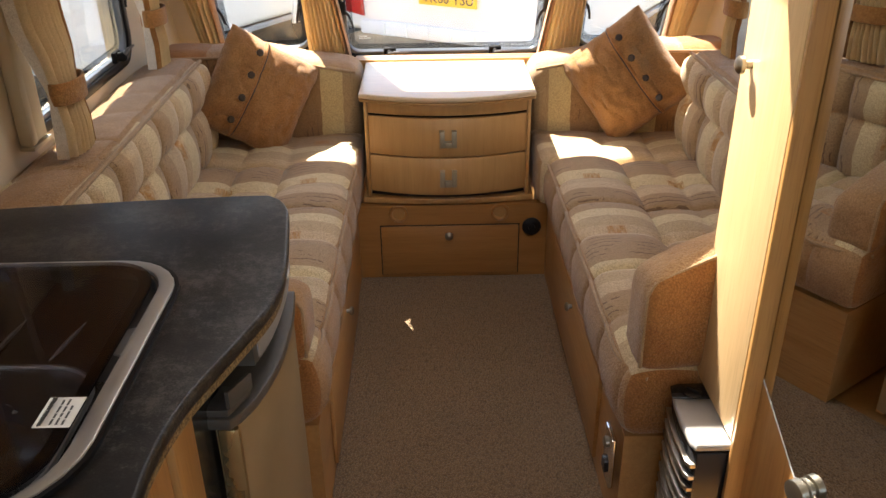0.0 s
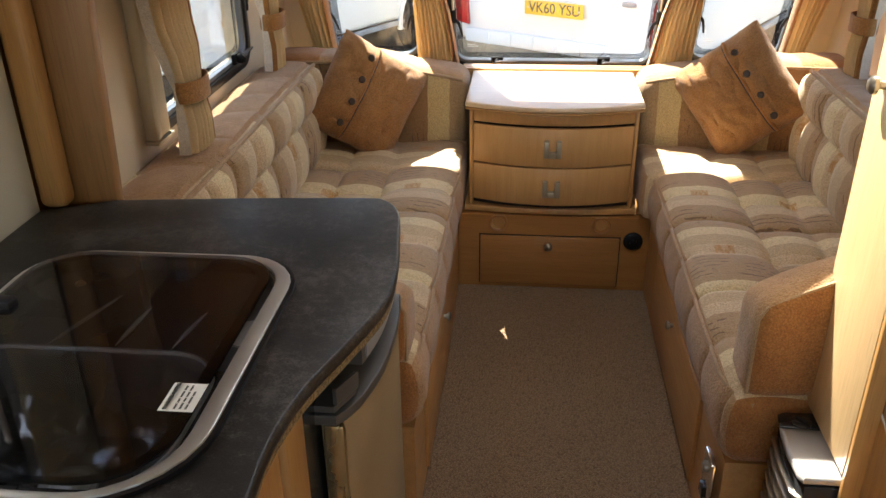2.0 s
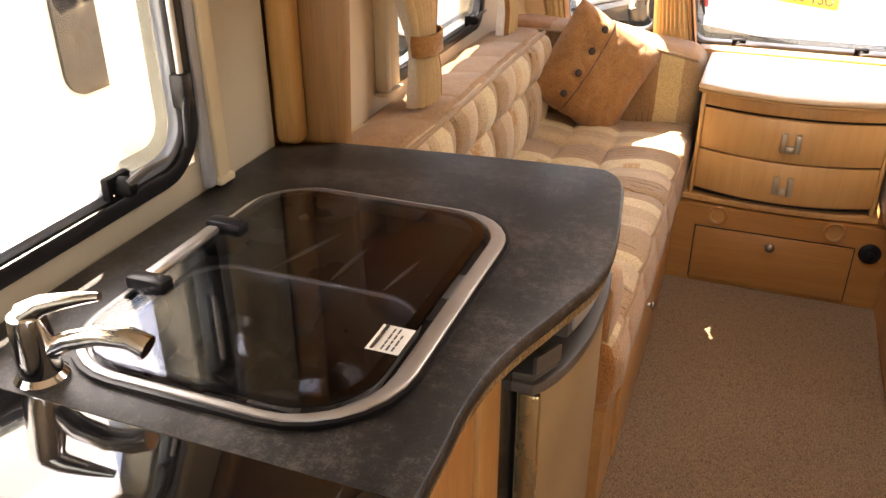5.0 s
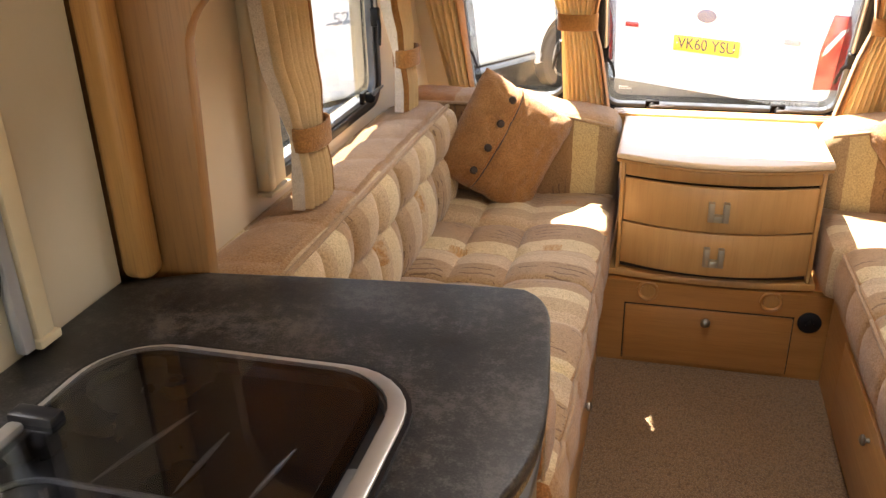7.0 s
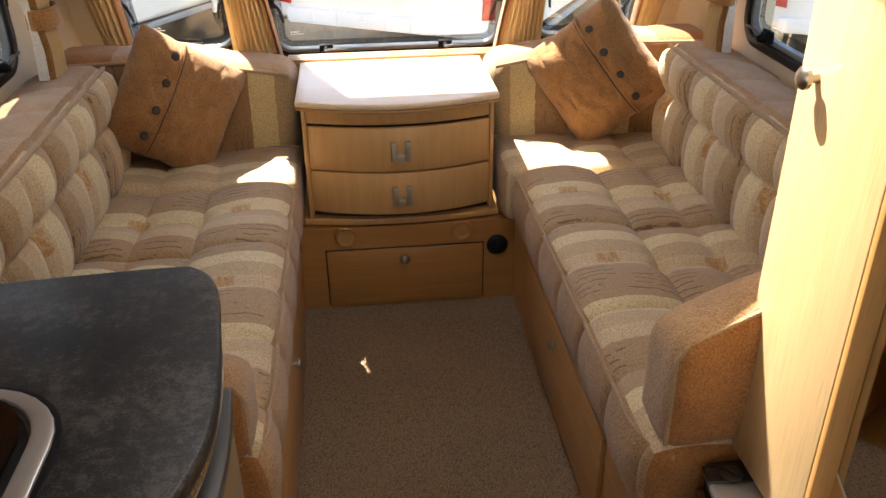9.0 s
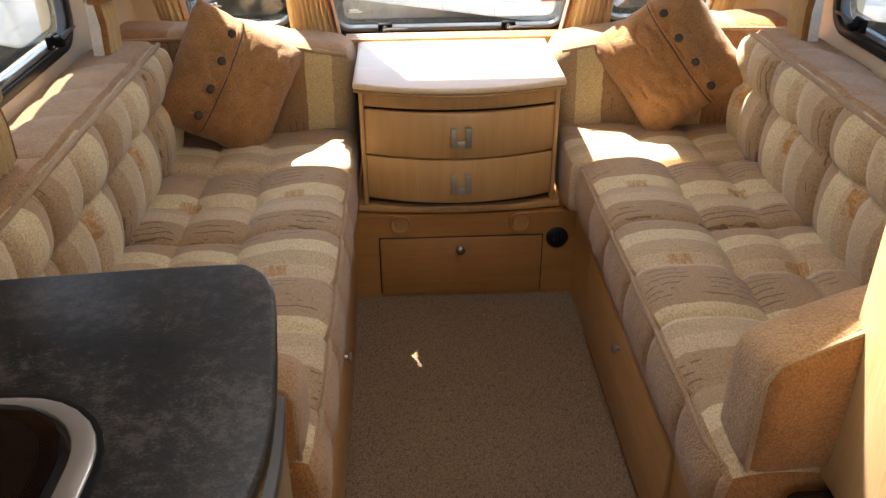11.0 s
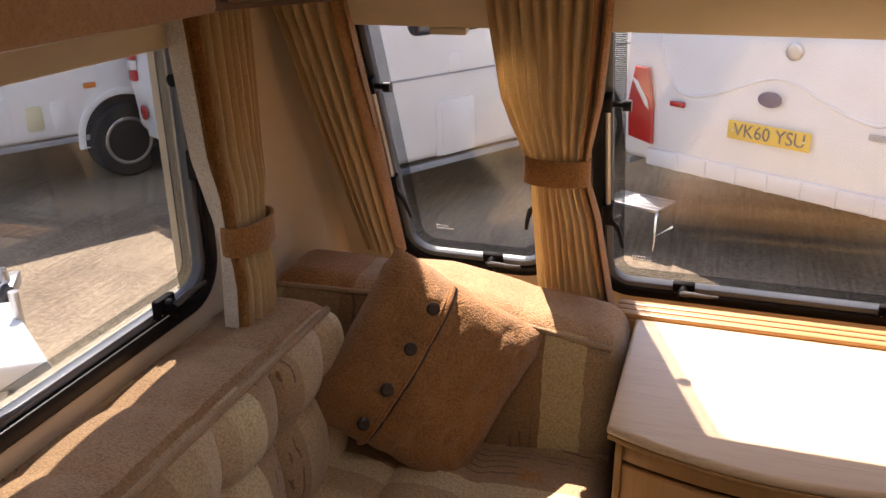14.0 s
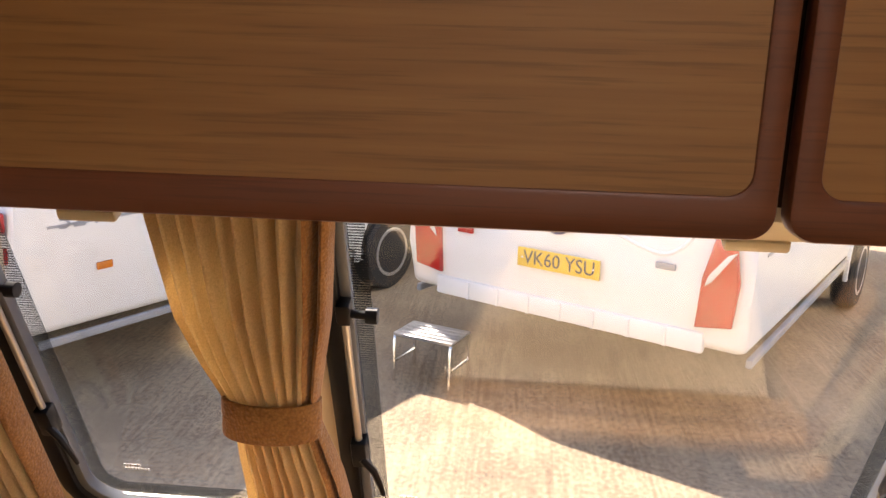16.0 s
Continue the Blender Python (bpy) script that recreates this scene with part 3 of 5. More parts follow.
def window(name, span, frame_pose, r, label, stays=True, catches=(), stay_at=0.27, stamp=None, glazing=PANE):
    """An acrylic caravan window: black rubber frame, grey seal, pane, stays at the sides and catches below."""
    x0, x1, y0, y1 = span
    ob = thing(name, label, "window", kind="structure")
    bm = ring(round_rect(x0 - 0.012, x1 + 0.012, y0 - 0.012, y1 + 0.012, r + 0.012), round_rect(x0 + 0.016, x1 - 0.016, y0 + 0.016, y1 - 0.016, r - 0.016), -0.012, 0.012, 0.004)
    part("window_frame", bm, BLACK, ob, "black rubber window frame", at=frame_pose)
    bm = ring(round_rect(x0 + 0.016, x1 - 0.016, y0 + 0.016, y1 - 0.016, r - 0.016), round_rect(x0 + 0.031, x1 - 0.031, y0 + 0.031, y1 - 0.031, r - 0.03), -0.016, 0.004, 0.002)
    part("seal", bm, GREY_RAIL, ob, "shiny grey inner window seal", at=frame_pose)
    bm = ring(round_rect(x0 + 0.028, x1 - 0.028, y0 + 0.028, y1 - 0.028, r - 0.027), round_rect(x0 + 0.052, x1 - 0.052, y0 + 0.052, y1 - 0.052, r - 0.045), -0.021, -0.018)
    part("dotted_border", bm, DOTTED, ob, "black dotted border of the pane", at=frame_pose)
    bm = prism(round_rect(x0 - 0.005, x1 + 0.005, y0 - 0.005, y1 + 0.005, r), -0.027, -0.023)
    pane = part("pane", bm, glazing, ob, "clear acrylic window pane", at=frame_pose)
    pane.visible_shadow = glazing is TINTED
    for x in catches:
        catch(ob, frame_pose @ Matrix.Translation((x, y0 + 0.040, 0.006)) @ Matrix.Diagonal((1.1, 1.45, 1.45, 1)))
    if stays:
        for x, s in ((x0 + 0.022, 1), (x1 - 0.022, -1)):
            low = y0 + stay_at
            high = low + 0.5 * (y1 - y0 - 0.02 - stay_at)
            bm = tube([(x, low, 0.014), (x, high, 0.014)], 0.0055, 10)
            stay = part("stay", bm, STEEL, ob, "metal window stay", at=frame_pose)
            bm = box(x - 0.012, x + 0.012, low - 0.05, low + 0.005, 0.0, 0.026, 0.004)
            tube([(x + s * 0.004, low - 0.03, 0.024), (x + s * 0.022, low - 0.045, 0.032), (x + s * 0.030, low - 0.075, 0.034), (x + s * 0.034, low - 0.10, 0.034)], [0.006, 0.006, 0.005, 0.004], 8, bm=bm)
            part("stay_clamp", bm, BLACK, stay, "black clamp with lever", at=frame_pose)
            bm = box(x - 0.010, x + 0.010, high - 0.005, high + 0.03, 0.0, 0.024, 0.004)
            tube([(x, high + 0.012, 0.015), (x + s * 0.035, high + 0.012, 0.018)], 0.006, 10, bm=bm)
            tube([(x + s * 0.03, high + 0.012, 0.018), (x + s * 0.045, high + 0.012, 0.018)], 0.011, 12, bm=bm)
            part("stay_knob", bm, BLACK, stay, "black round knob", at=frame_pose)
    if stamp:
        for row, (w, h) in enumerate(((0.032, 0.0045), (0.045, 0.0045))):
            for k in range(5 + 3 * row):
                step = w / (5 + 3 * row)
                bm = box(stamp[0] + k * step, stamp[0] + k * step + step * 0.62, stamp[1] - row * 0.009, stamp[1] + h - row * 0.009, -0.0225, -0.0218)
                part("stamp_mark", bm, PAPER, ob, at=frame_pose, smooth=False)
    return ob


window("window_1", FRONT_WINS["left"], SLANT, 0.085, "narrow front caravan window in a black frame", True, (-0.655,), stamp=(-0.80, 0.065))
window("window_2", FRONT_WINS["middle"], SLANT, 0.075, "wide middle front caravan window in a black frame", True, (-0.215, 0.205), stamp=(-0.335, 0.03))
window("window_3", FRONT_WINS["right"], SLANT, 0.085, "narrow front caravan window in a black frame", True, (0.655,), stamp=(0.58, 0.065))
window("window_4", SIDE_WIN, side_frame(-SIDE, 1), 0.075, "caravan side window above the sofa back", True, (2.58, 2.985), glazing=TINTED)
window("window_5", SIDE_WIN, side_frame(SIDE, -1), 0.075, "caravan side window above the sofa back", True, (2.58, 2.985), glazing=TINTED)
window("window_6", KIT_WIN, side_frame(-0.97, 1), 0.085, "kitchen window above the sink in a black frame", True, (0.70, 1.265), 0.15)


# ---- curtains, tie-backs and blinds ----
def curtain(name, label, rows, across, inward, pleats, trim, tie, lining=0):
    """A gathered curtain. rows: height, middle of the width, half width, distance along inward; across and inward are directions on plan.
    trim: -1 or 1, the edge with the brown border, or 0; tie: height of the tie-back."""
    ob = thing(name, label, "curtain", "lounge curtains")
    rows = sorted(rows)
    zs = np.linspace(rows[0][0], rows[-1][0], 46)
    get = lambda k, z: float(np.interp(z, [r[0] for r in rows], [r[k] for r in rows]))
    across, inward = Vector((*across, 0)), Vector((*inward, 0))
    n = pleats * 8

    def sheet(u0, u1, lift, mat, tag, note, parent):
        own = bmesh.new()
        lines = []
        cols = max(6, int(n * (u1 - u0) / 2))
        for z in zs:
            c, h, d = get(1, z), get(2, z), get(3, z)
            slack = min(1.0, abs(z - tie) / 0.08)
            deep = (0.014 + 0.013 * slack) * (0.7 + 0.6 * min(1, h / 0.09))
            front, rear = [], []
            for k in range(cols + 1):
                u = u0 + (u1 - u0) * k / cols
                wander = 0.10 * noise.noise((u * 2.3, z * 2.0, rows[0][1] * 7 + pleats))
                fold = abs(math.sin(math.pi * pleats * (u * 0.5 + wander * 0.5))) ** 0.7
                thick = deep * fold + 0.016 * (1 - u * u) + lift
                p = across * (c + h * u) + inward * (d + thick)
                front.append(own.verts.new((p.x, p.y, z)))
                p = across * (c + h * u) + inward * (d - 0.006)
                rear.append(own.verts.new((p.x, p.y, z)))
            lines.append((front, rear))
        for (f0, r0), (f1, r1) in zip(lines, lines[1:]):
            for k in range(cols):
                own.faces.new((f0[k], f0[k + 1], f1[k + 1], f1[k]))
                own.faces.new((r0[k + 1], r0[k], r1[k], r1[k + 1]))
            own.faces.new((f0[0], f1[0], r1[0], r0[0]))
            own.faces.new((f0[-1], r0[-1], r1[-1], f1[-1]))
        for f, r in (lines[0], lines[-1]):
            for k in range(cols):
                own.faces.new((f[k], r[k], r[k + 1], f[k + 1]))
        return part(tag, own, mat, parent, note)

    u0, u1 = (-0.80, 1) if trim < 0 else (-1, 0.80) if trim > 0 else (-1, 1)
    sheet(u0, u1, 0, CURTAIN, "drape", "gold pleated curtain fabric", ob)
    if trim:
        sheet(-1.05 if trim < 0 else 0.78, -0.78 if trim < 0 else 1.05, 0.002, BAND, "border", "brown curtain border", ob)
    if lining:
        sheet(-1.10 if lining < 0 else 0.9, -0.9 if lining < 0 else 1.10, -0.004, LINING, "lining", "white curtain lining", ob)
    if tie < rows[0][0]:
        return ob
    c, h, d = get(1, tie), get(2, tie), get(3, tie)
    outline = []
    for grow in (0.012, 0.006):
        loop = []
        for k in range(28):
            a = 2 * math.pi * k / 28
            p = across * (c + (h + grow) * math.cos(a)) + inward * (d + 0.012 + (0.026 + grow) * math.sin(a))
            loop.append((p.x, p.y))
        outline.append(loop)
    bm = ring(outline[0], outline[1], tie - 0.026, tie + 0.026, 0.002)
    part("tie_back", bm, BAND, ob, "brown felt tie-back")
    return ob


GOLD = "gold pleated curtain with brown tie-back"
for s in (-1, 1):
    trim = -s
    # between the side windows of the front and the middle one
    curtain("curtain", GOLD + " beside the middle front window", [(1.42, s * 0.478, 0.115, -3.385), (1.15, s * 0.474, 0.089, -3.445), (1.005, s * 0.464, 0.053, -3.482), (0.9, s * 0.452, 0.064, -3.53), (0.655, s * 0.43, 0.078, -3.60)], (1, 0), (0, -1), 9, trim, 1.005)
    # at the outer end of the front
    curtain("curtain", GOLD + " in the front corner", [(1.42, s * 0.945, 0.080, -3.37), (1.1, s * 0.918, 0.064, -3.49), (0.74, s * 0.885, 0.044, -3.62)], (1, 0), (0, -1), 6, trim, 0.60)
    # on the side wall
    curtain("curtain", GOLD + " at the side window", [(1.42, 3.15, 0.100, -1.0), (1.1, 3.13, 0.078, -0.975), (0.957, 3.115, 0.055, -0.945), (0.80, 3.112, 0.058, -0.95)], (0, 1), (-s, 0), 8, -1, 0.957, -1)
    curtain("curtain", GOLD + " at the side window", [(1.42, 2.385, 0.12, -1.00), (1.1, 2.345, 0.092, -0.965), (0.957, 2.315, 0.058, -0.918), (0.812, 2.30, 0.068, -0.918)], (0, 1), (-s, 0), 8, 1, 0.957, -1)
    # unseen outer rail, added to narrow the sun patch on the backrest
    bm = box(s * 1.116, s * 1.172, 2.10, 3.29, 1.352, 1.372, 0.006)
    tagged(part("sun_block_rail", bm, GELCOAT), "unseen rail added over the side window outside to block sun", "rail", kind="structure")
    rail = thing("blind_rail", "ivory upright blind rail on the side wall", "blind rail")
    part("channel", box(s * 1.010, s * 1.039, 2.330, 2.392, 0.818, 1.40, 0.006), IVORY, rail)
    part("cover", box(s * 1.004, s * 1.039, 2.293, 2.328, 0.818, 1.40, 0.008), IVORY, rail, "ivory cover strip")
    part("end_cap", box(s * 1.002, s * 1.039, 2.290, 2.395, 0.808, 0.8175, 0.003), IVORY, rail, "ivory end cap")
    bm = box(s * 0.995, s * 1.039, 2.28, 3.24, 1.275, 1.37, 0.008)
    tagged(part("blind_cassette", bm, IVORY), "ivory blind cassette above the side window", "blind")

for span, grips in (((-1.0, -0.49), (-0.67,)), ((-0.47, 0.47), (0.10,)), ((0.49, 1.0), (0.67,))):
    blind = thing("window_blind", "rolled-up ivory blind above a front window", "blind", "front blinds")
    bm = box(span[0], span[1], 0.645, 0.78, 0.014, 0.052, 0.010)
    part("cassette", bm, IVORY, blind, at=SLANT)
    for x in grips:
        bm = box(x - 0.036, x + 0.036, 0.632, 0.647, 0.026, 0.052, 0.004)
        part("grip", bm, IVORY, blind, "ivory pull grip", at=SLANT)


# ---- overhead lockers ----
def knob(parent, at, r=0.014, mat=PEWTER):
    bm = lathe([(r * 0.5, 0), (r * 0.45, r * 0.6), (r, r * 0.9), (r, r * 1.3), (r * 0.7, r * 1.6), (r * 0.2, r * 1.7)], 18)
    return part("knob", bm, mat, parent, "round pewter knob", at=at)


def locker(a, b, inset_mat, edge_mat, label, low=1.37, high=1.80):
    """An overhead locker whose door spans a to b on plan; the body goes back to the wall."""
    a, b = Vector((*a, 0)), Vector((*b, 0))
    along = (b - a).normalized()
    wide = (b - a).length
    m = Matrix.Translation((a.x, a.y, low)) @ Matrix((( along.x, 0, -(-along.y), 0), (along.y, 0, -along.x, 0), (0, 1, 0, 0), (0, 0, 0, 1)))
    ob = thing("overhead_locker", label, "locker", "front lockers")
    out = round_rect(0.001, wide - 0.001, 0, high - low, 0.016)
    inn = round_rect(0.017, wide - 0.017, 0.026, high - low - 0.026, 0.013)
    door = part("door", ring(out, inn, 0.0, 0.020, 0.004), edge_mat, ob, "cherry-edged locker door frame", at=m)
    part("door_panel", prism(round_rect(0.015, wide - 0.015, 0.024, high - low - 0.024, 0.013), 0.0, 0.0175), inset_mat, door, "light oak veneer panel", at=m)
    return ob


LOCK = 1.373
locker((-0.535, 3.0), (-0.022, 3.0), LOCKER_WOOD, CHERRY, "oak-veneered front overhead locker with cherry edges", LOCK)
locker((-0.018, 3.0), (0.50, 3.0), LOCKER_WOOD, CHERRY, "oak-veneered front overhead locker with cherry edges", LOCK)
for s in (-1, 1):
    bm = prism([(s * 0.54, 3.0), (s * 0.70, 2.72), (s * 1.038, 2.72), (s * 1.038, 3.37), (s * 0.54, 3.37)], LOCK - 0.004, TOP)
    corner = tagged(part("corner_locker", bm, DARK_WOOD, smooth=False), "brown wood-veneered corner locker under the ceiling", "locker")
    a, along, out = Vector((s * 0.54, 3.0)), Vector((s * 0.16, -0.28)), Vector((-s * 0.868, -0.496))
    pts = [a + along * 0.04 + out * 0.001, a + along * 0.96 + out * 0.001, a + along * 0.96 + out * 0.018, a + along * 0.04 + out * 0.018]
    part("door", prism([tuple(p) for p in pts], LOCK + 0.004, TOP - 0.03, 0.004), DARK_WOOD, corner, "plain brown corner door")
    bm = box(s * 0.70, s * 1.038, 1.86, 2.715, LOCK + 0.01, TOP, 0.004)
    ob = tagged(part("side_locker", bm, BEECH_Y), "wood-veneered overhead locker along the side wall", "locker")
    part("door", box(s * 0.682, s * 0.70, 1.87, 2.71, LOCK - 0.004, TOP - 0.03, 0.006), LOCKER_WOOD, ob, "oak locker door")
# carcass coloured near-black, for the shade seen between the doors
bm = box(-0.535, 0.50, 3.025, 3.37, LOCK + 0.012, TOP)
carcass = tagged(part("locker_carcass", bm, GAP_SHADE, smooth=False), "carcass of the front lockers, coloured near-black as gap shade", "locker")
part("underside", box(-0.53, 0.50, 3.06, 3.40, LOCK - 0.006, LOCK + 0.010, 0.004), IVORY, carcass, "cream underside board")


# ---- chest of drawers ----
def bowed(half, y_side, bow, y_back, n=16):
    pts = [(-half + 2 * half * k / n, y_side - bow * (1 - (2 * k / n - 1) ** 2)) for k in range(n + 1)]
    return pts + [(half, y_back), (-half, y_back)]


chest = thing("chest_of_drawers", "bow-fronted beech chest with two drawers under the front window", "chest of drawers")
part("body", prism(bowed(0.283, 3.150, 0.050, 3.50), 0.315, 0.664), GAP_SHADE, chest, smooth=True)
part("top", prism(bowed(0.298, 3.108, 0.066, 3.515), 0.674, 0.692, 0.007, 3), [TOP_WOOD], chest, "pale laminate chest top")
part("top_edge", prism(bowed(0.2965, 3.1095, 0.066, 3.515), 0.664, 0.6738, 0.003), POST_WOOD, chest, "brown edging under the chest top")
part("top_rail", prism(bowed(0.281, 3.124, 0.052, 3.16)[:17] + bowed(0.281, 3.15, 0.05, 3.16)[:17][::-1], 0.622, 0.6635, 0.002), CHEST_WOOD, chest)
for x in (-0.283, 0.271):
    part("stile", box(x, x + 0.012, 3.112, 3.16, 0.315, 0.6635, 0.003), CHEST_WOOD, chest)
for z0, z1, hz in ((0.478, 0.613, 0.545), (0.338, 0.4725, 0.402)):
    outer, inner = bowed(0.270, 3.119, 0.056, 3.13)[:17], bowed(0.270, 3.134, 0.05, 3.14)[:17]
    drawer = part("drawer", prism(outer + inner[::-1], z0, z1, 0.003), CHEST_WOOD, chest, "beech bow-fronted drawer front")
    bm = box(-0.029, -0.012, 3.044, 3.066, hz - 0.028, hz + 0.030, 0.002)
    box(-0.012, 0.012, 3.044, 3.066, hz - 0.028, hz - 0.008, 0.002, bm=bm)
    box(0.012, 0.029, 3.044, 3.066, hz - 0.028, hz + 0.030, 0.002, bm=bm)
    part("handle", bm, HANDLE_METAL, drawer, "square U-shaped pewter handle")
part("plinth", prism(bowed(0.30, 3.115, 0.025, 3.50), 0.292, 0.314, 0.004), CHEST_WOOD, chest)
ledge = tagged(part("window_ledge", box(-0.34, 0.355, 3.517, 3.60, 0.60, 0.688, 0.003), BEECH_X), "ribbed beech ledge behind the chest", "ledge")
for k in range(3):
    part("slat", box(-0.34, 0.355, 3.521 + 0.024 * k, 3.541 + 0.024 * k, 0.688, 0.698, 0.003), BEECH_X, ledge)

base = thing("low_cabinet", "beech plinth cabinet with a flap under the chest", "cabinet")
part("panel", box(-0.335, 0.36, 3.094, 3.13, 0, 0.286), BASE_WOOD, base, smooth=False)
part("gap", box(-0.242 - 0.004, 0.254, 3.0925, 3.0945, 0.012, 0.211), GAP_SHADE, base, "dark strip painting the shade round the flap", smooth=False)
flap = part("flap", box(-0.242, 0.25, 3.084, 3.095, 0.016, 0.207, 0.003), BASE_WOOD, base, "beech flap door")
FACE_FRONT = Matrix(((1, 0, 0, 0), (0, 0, -1, 0), (0, 1, 0, 0), (0, 0, 0, 1)))
knob(flap, Matrix.Translation((0, 3.084, 0.176)) @ FACE_FRONT, 0.015)
for x in (-0.178, 0.182):
    bm = lathe([(0.033, 0), (0.033, 0.006), (0.030, 0.009), (0.023, 0.007), (0.021, 0.002)], 28)
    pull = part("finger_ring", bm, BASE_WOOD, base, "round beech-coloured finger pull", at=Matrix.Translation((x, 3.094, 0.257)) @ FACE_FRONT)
    bm = lathe([(0.0215, 0.002), (0.0215, 0.0035), (0.004, 0.003)], 24)
    part("recess", bm, POST_WOOD, pull, "brown recess of the pull", at=Matrix.Translation((x, 3.094, 0.257)) @ FACE_FRONT)
bm = lathe([(0.034, 0), (0.034, 0.004), (0.028, 0.008), (0.013, 0.008), (0.011, 0.016), (0.004, 0.018)], 28)
part("socket", bm, BLACK, base, "black round socket outlet", at=Matrix.Translation((0.297, 3.094, 0.198)) @ FACE_FRONT)


# ---- sofas ----
SEAM_Y, TUFT_Y = (3.05, 2.635, 2.225, 1.84), (2.815, 2.425, 2.015)
ROWS_Y = sorted(SEAM_Y + TUFT_Y)
GATHER_Y, PINCH_Y = (3.30, 2.965, 2.615, 2.275, 1.935), (3.13, 2.80, 2.445, 2.115)
BACK_Y = sorted(GATHER_Y + PINCH_Y)
TOP_Y = (3.25, 2.995, 2.80, 2.63, 2.40, 2.20, 2.0, 1.80)


def swell(value, lines, power=0.5):
    """0 on the nearest of the seam lines, up to 1 half-way between two of them."""
    lines = sorted(lines)
    for a, b in zip(lines, lines[1:]):
        if a <= value <= b:
            return max(0.0, math.sin(math.pi * (value - a) / (b - a))) ** power
    return 0.0


def sofa(s, y_near):
    """One of the two facing sofas; s: -1 or 1, the side it stands on."""
    face = 0.322 if s < 0 else 0.352
    front = 0.312 if s < 0 else 0.335
    cols = (front - 0.02, front + 0.235, front + 0.388, 0.86)
    ob = thing("sofa", "built-in sofa with striped cream and brown upholstery on a beech base", "sofa", "facing sofas")
    lo_x, hi_x = sorted((s * face, s * 1.036))
    part("base", box(lo_x, hi_x, y_near + 0.02, 3.09, 0.0, 0.30), BEECH_Y, ob, smooth=False)
    lo_x, hi_x = sorted((s * 0.345, s * 1.036))
    part("base", box(lo_x, hi_x, 3.132, 3.77, 0.0, 0.30), BEECH_Y, ob, smooth=False)
    x0, x1 = sorted((s * (face - 0.010), s * face))
    door = part("base_door", box(x0, x1, 2.06, 2.84, 0.03, 0.285, 0.002), BEECH_Y, ob, "beech base door")
    turn = Matrix(((0, 0, -s, s * (face - 0.010)), (1, 0, 0, 2.47), (0, 1, 0, 0.238), (0, 0, 0, 1)))
    knob(door, turn, 0.013)

    def seat_shape(p, out):
        x, y, z = p
        ax = abs(x)
        d = np.zeros(3)
        along = swell(y, ROWS_Y)
        if out[0] * s < -0.3:
            edge = max(0.0, min(1.0, (z - 0.31) / 0.05)) * (1 - 0.5 * max(0.0, out[2]))
            d[0] -= s * edge * (0.011 * along + 0.008 * bump_at(z, 0.40, 0.06) - 0.007 * max(bump_at(y, row, 0.008) for row in ROWS_Y))
        if out[2] > 0.0 and z > 0.42:
            v = swell(ax, cols)
            roll = max(0.0, min(1.0, (cols[1] - ax) / 0.03))
            pad = 0.025 * along * v if ax > cols[1] else 0.032 * v + 0.014 * along * v ** 0.4
            d[2] += (pad - 0.016) * min(1.0, out[2] * 1.5)
            for row in SEAM_Y[1:3]:
                d[2] -= 0.010 * bump_at(y, row, 0.008) * (1 - 0.4 * roll)
            for row in TUFT_Y:
                for col in cols[1:3]:
                    d[2] -= 0.020 * math.exp(-(((y - row) / 0.022) ** 2 + ((ax - col) / 0.022) ** 2))
            d[2] -= 0.018 * max(0.0, (y - 2.97) / 0.06) ** 2 * roll
            d[2] += 0.004 * noise.noise((x * 9, y * 9, 1))
        return d

    pick = lambda p, axis, end: 0 if axis == 2 else 2 if axis == 1 and end < 0 and p[1] < 2 else (1 if axis == 0 and end * s < 0 else 0)
    lo_x, hi_x = sorted((s * front, s * 0.90))
    seat = soft_block("seat", (lo_x, y_near, 0.30), (hi_x, 3.028, 0.478), 0.045, (0.0095, 0.0095, 0.016), seat_shape, [SEAT, TAN, RUSSET], ob, "striped tufted seat cushion", pick)
    line = []
    for k in range(121):
        y = y_near + 0.006 + (2.99 - y_near - 0.006) * k / 120
        line.append((s * (front + 0.004 - 0.008 * swell(y, ROWS_Y) + 0.05 * max(0.0, (y_near + 0.11 - y) / 0.11) ** 2), y, 0.462 + 0.011 * swell(y, ROWS_Y)))
    part("piping", tube(line, 0.005, 8), PIPING, seat, "beige piping along the seat edge")

    def corner_shape(p, out):
        x, y, z = p
        if z < 0.44 or out[2] < 0:
            return np.zeros(3)
        v = swell(abs(x), (0.28, 0.545, 0.70, 0.95))
        return np.array((0, 0, 0.022 * v * swell(y, (3.02, 3.30, 3.62)) ** 0.7 - 0.008 + 0.004 * noise.noise((x * 9, y * 9, 2))))

    lo_x, hi_x = sorted((s * 0.302, s * 0.90))
    soft_block("corner_seat", (lo_x, 3.032, 0.30), (hi_x, 3.60, 0.475), 0.04, (0.0125, 0.0125, 0.025), corner_shape, [SEAT, TAN], ob, "striped corner seat cushion", pick)

    def back_shape(p, out):
        x, y, z = p
        d = np.zeros(3)
        if out[0] * s < -0.3:
            puff = swell(y, BACK_Y, 0.36) * swell(z, (0.46, 0.652, 0.792), 0.42)
            d[0] -= s * (0.040 * puff - 0.012) * min(1.0, -out[0] * s * 1.2)
            for row in GATHER_Y:
                d[0] += s * 0.012 * bump_at(y, row, 0.009) * (1 if z < 0.775 else 0.3)
            for row in PINCH_Y:
                d[0] += s * 0.020 * math.exp(-(((y - row) / 0.022) ** 2 + ((z - 0.652) / 0.022) ** 2))
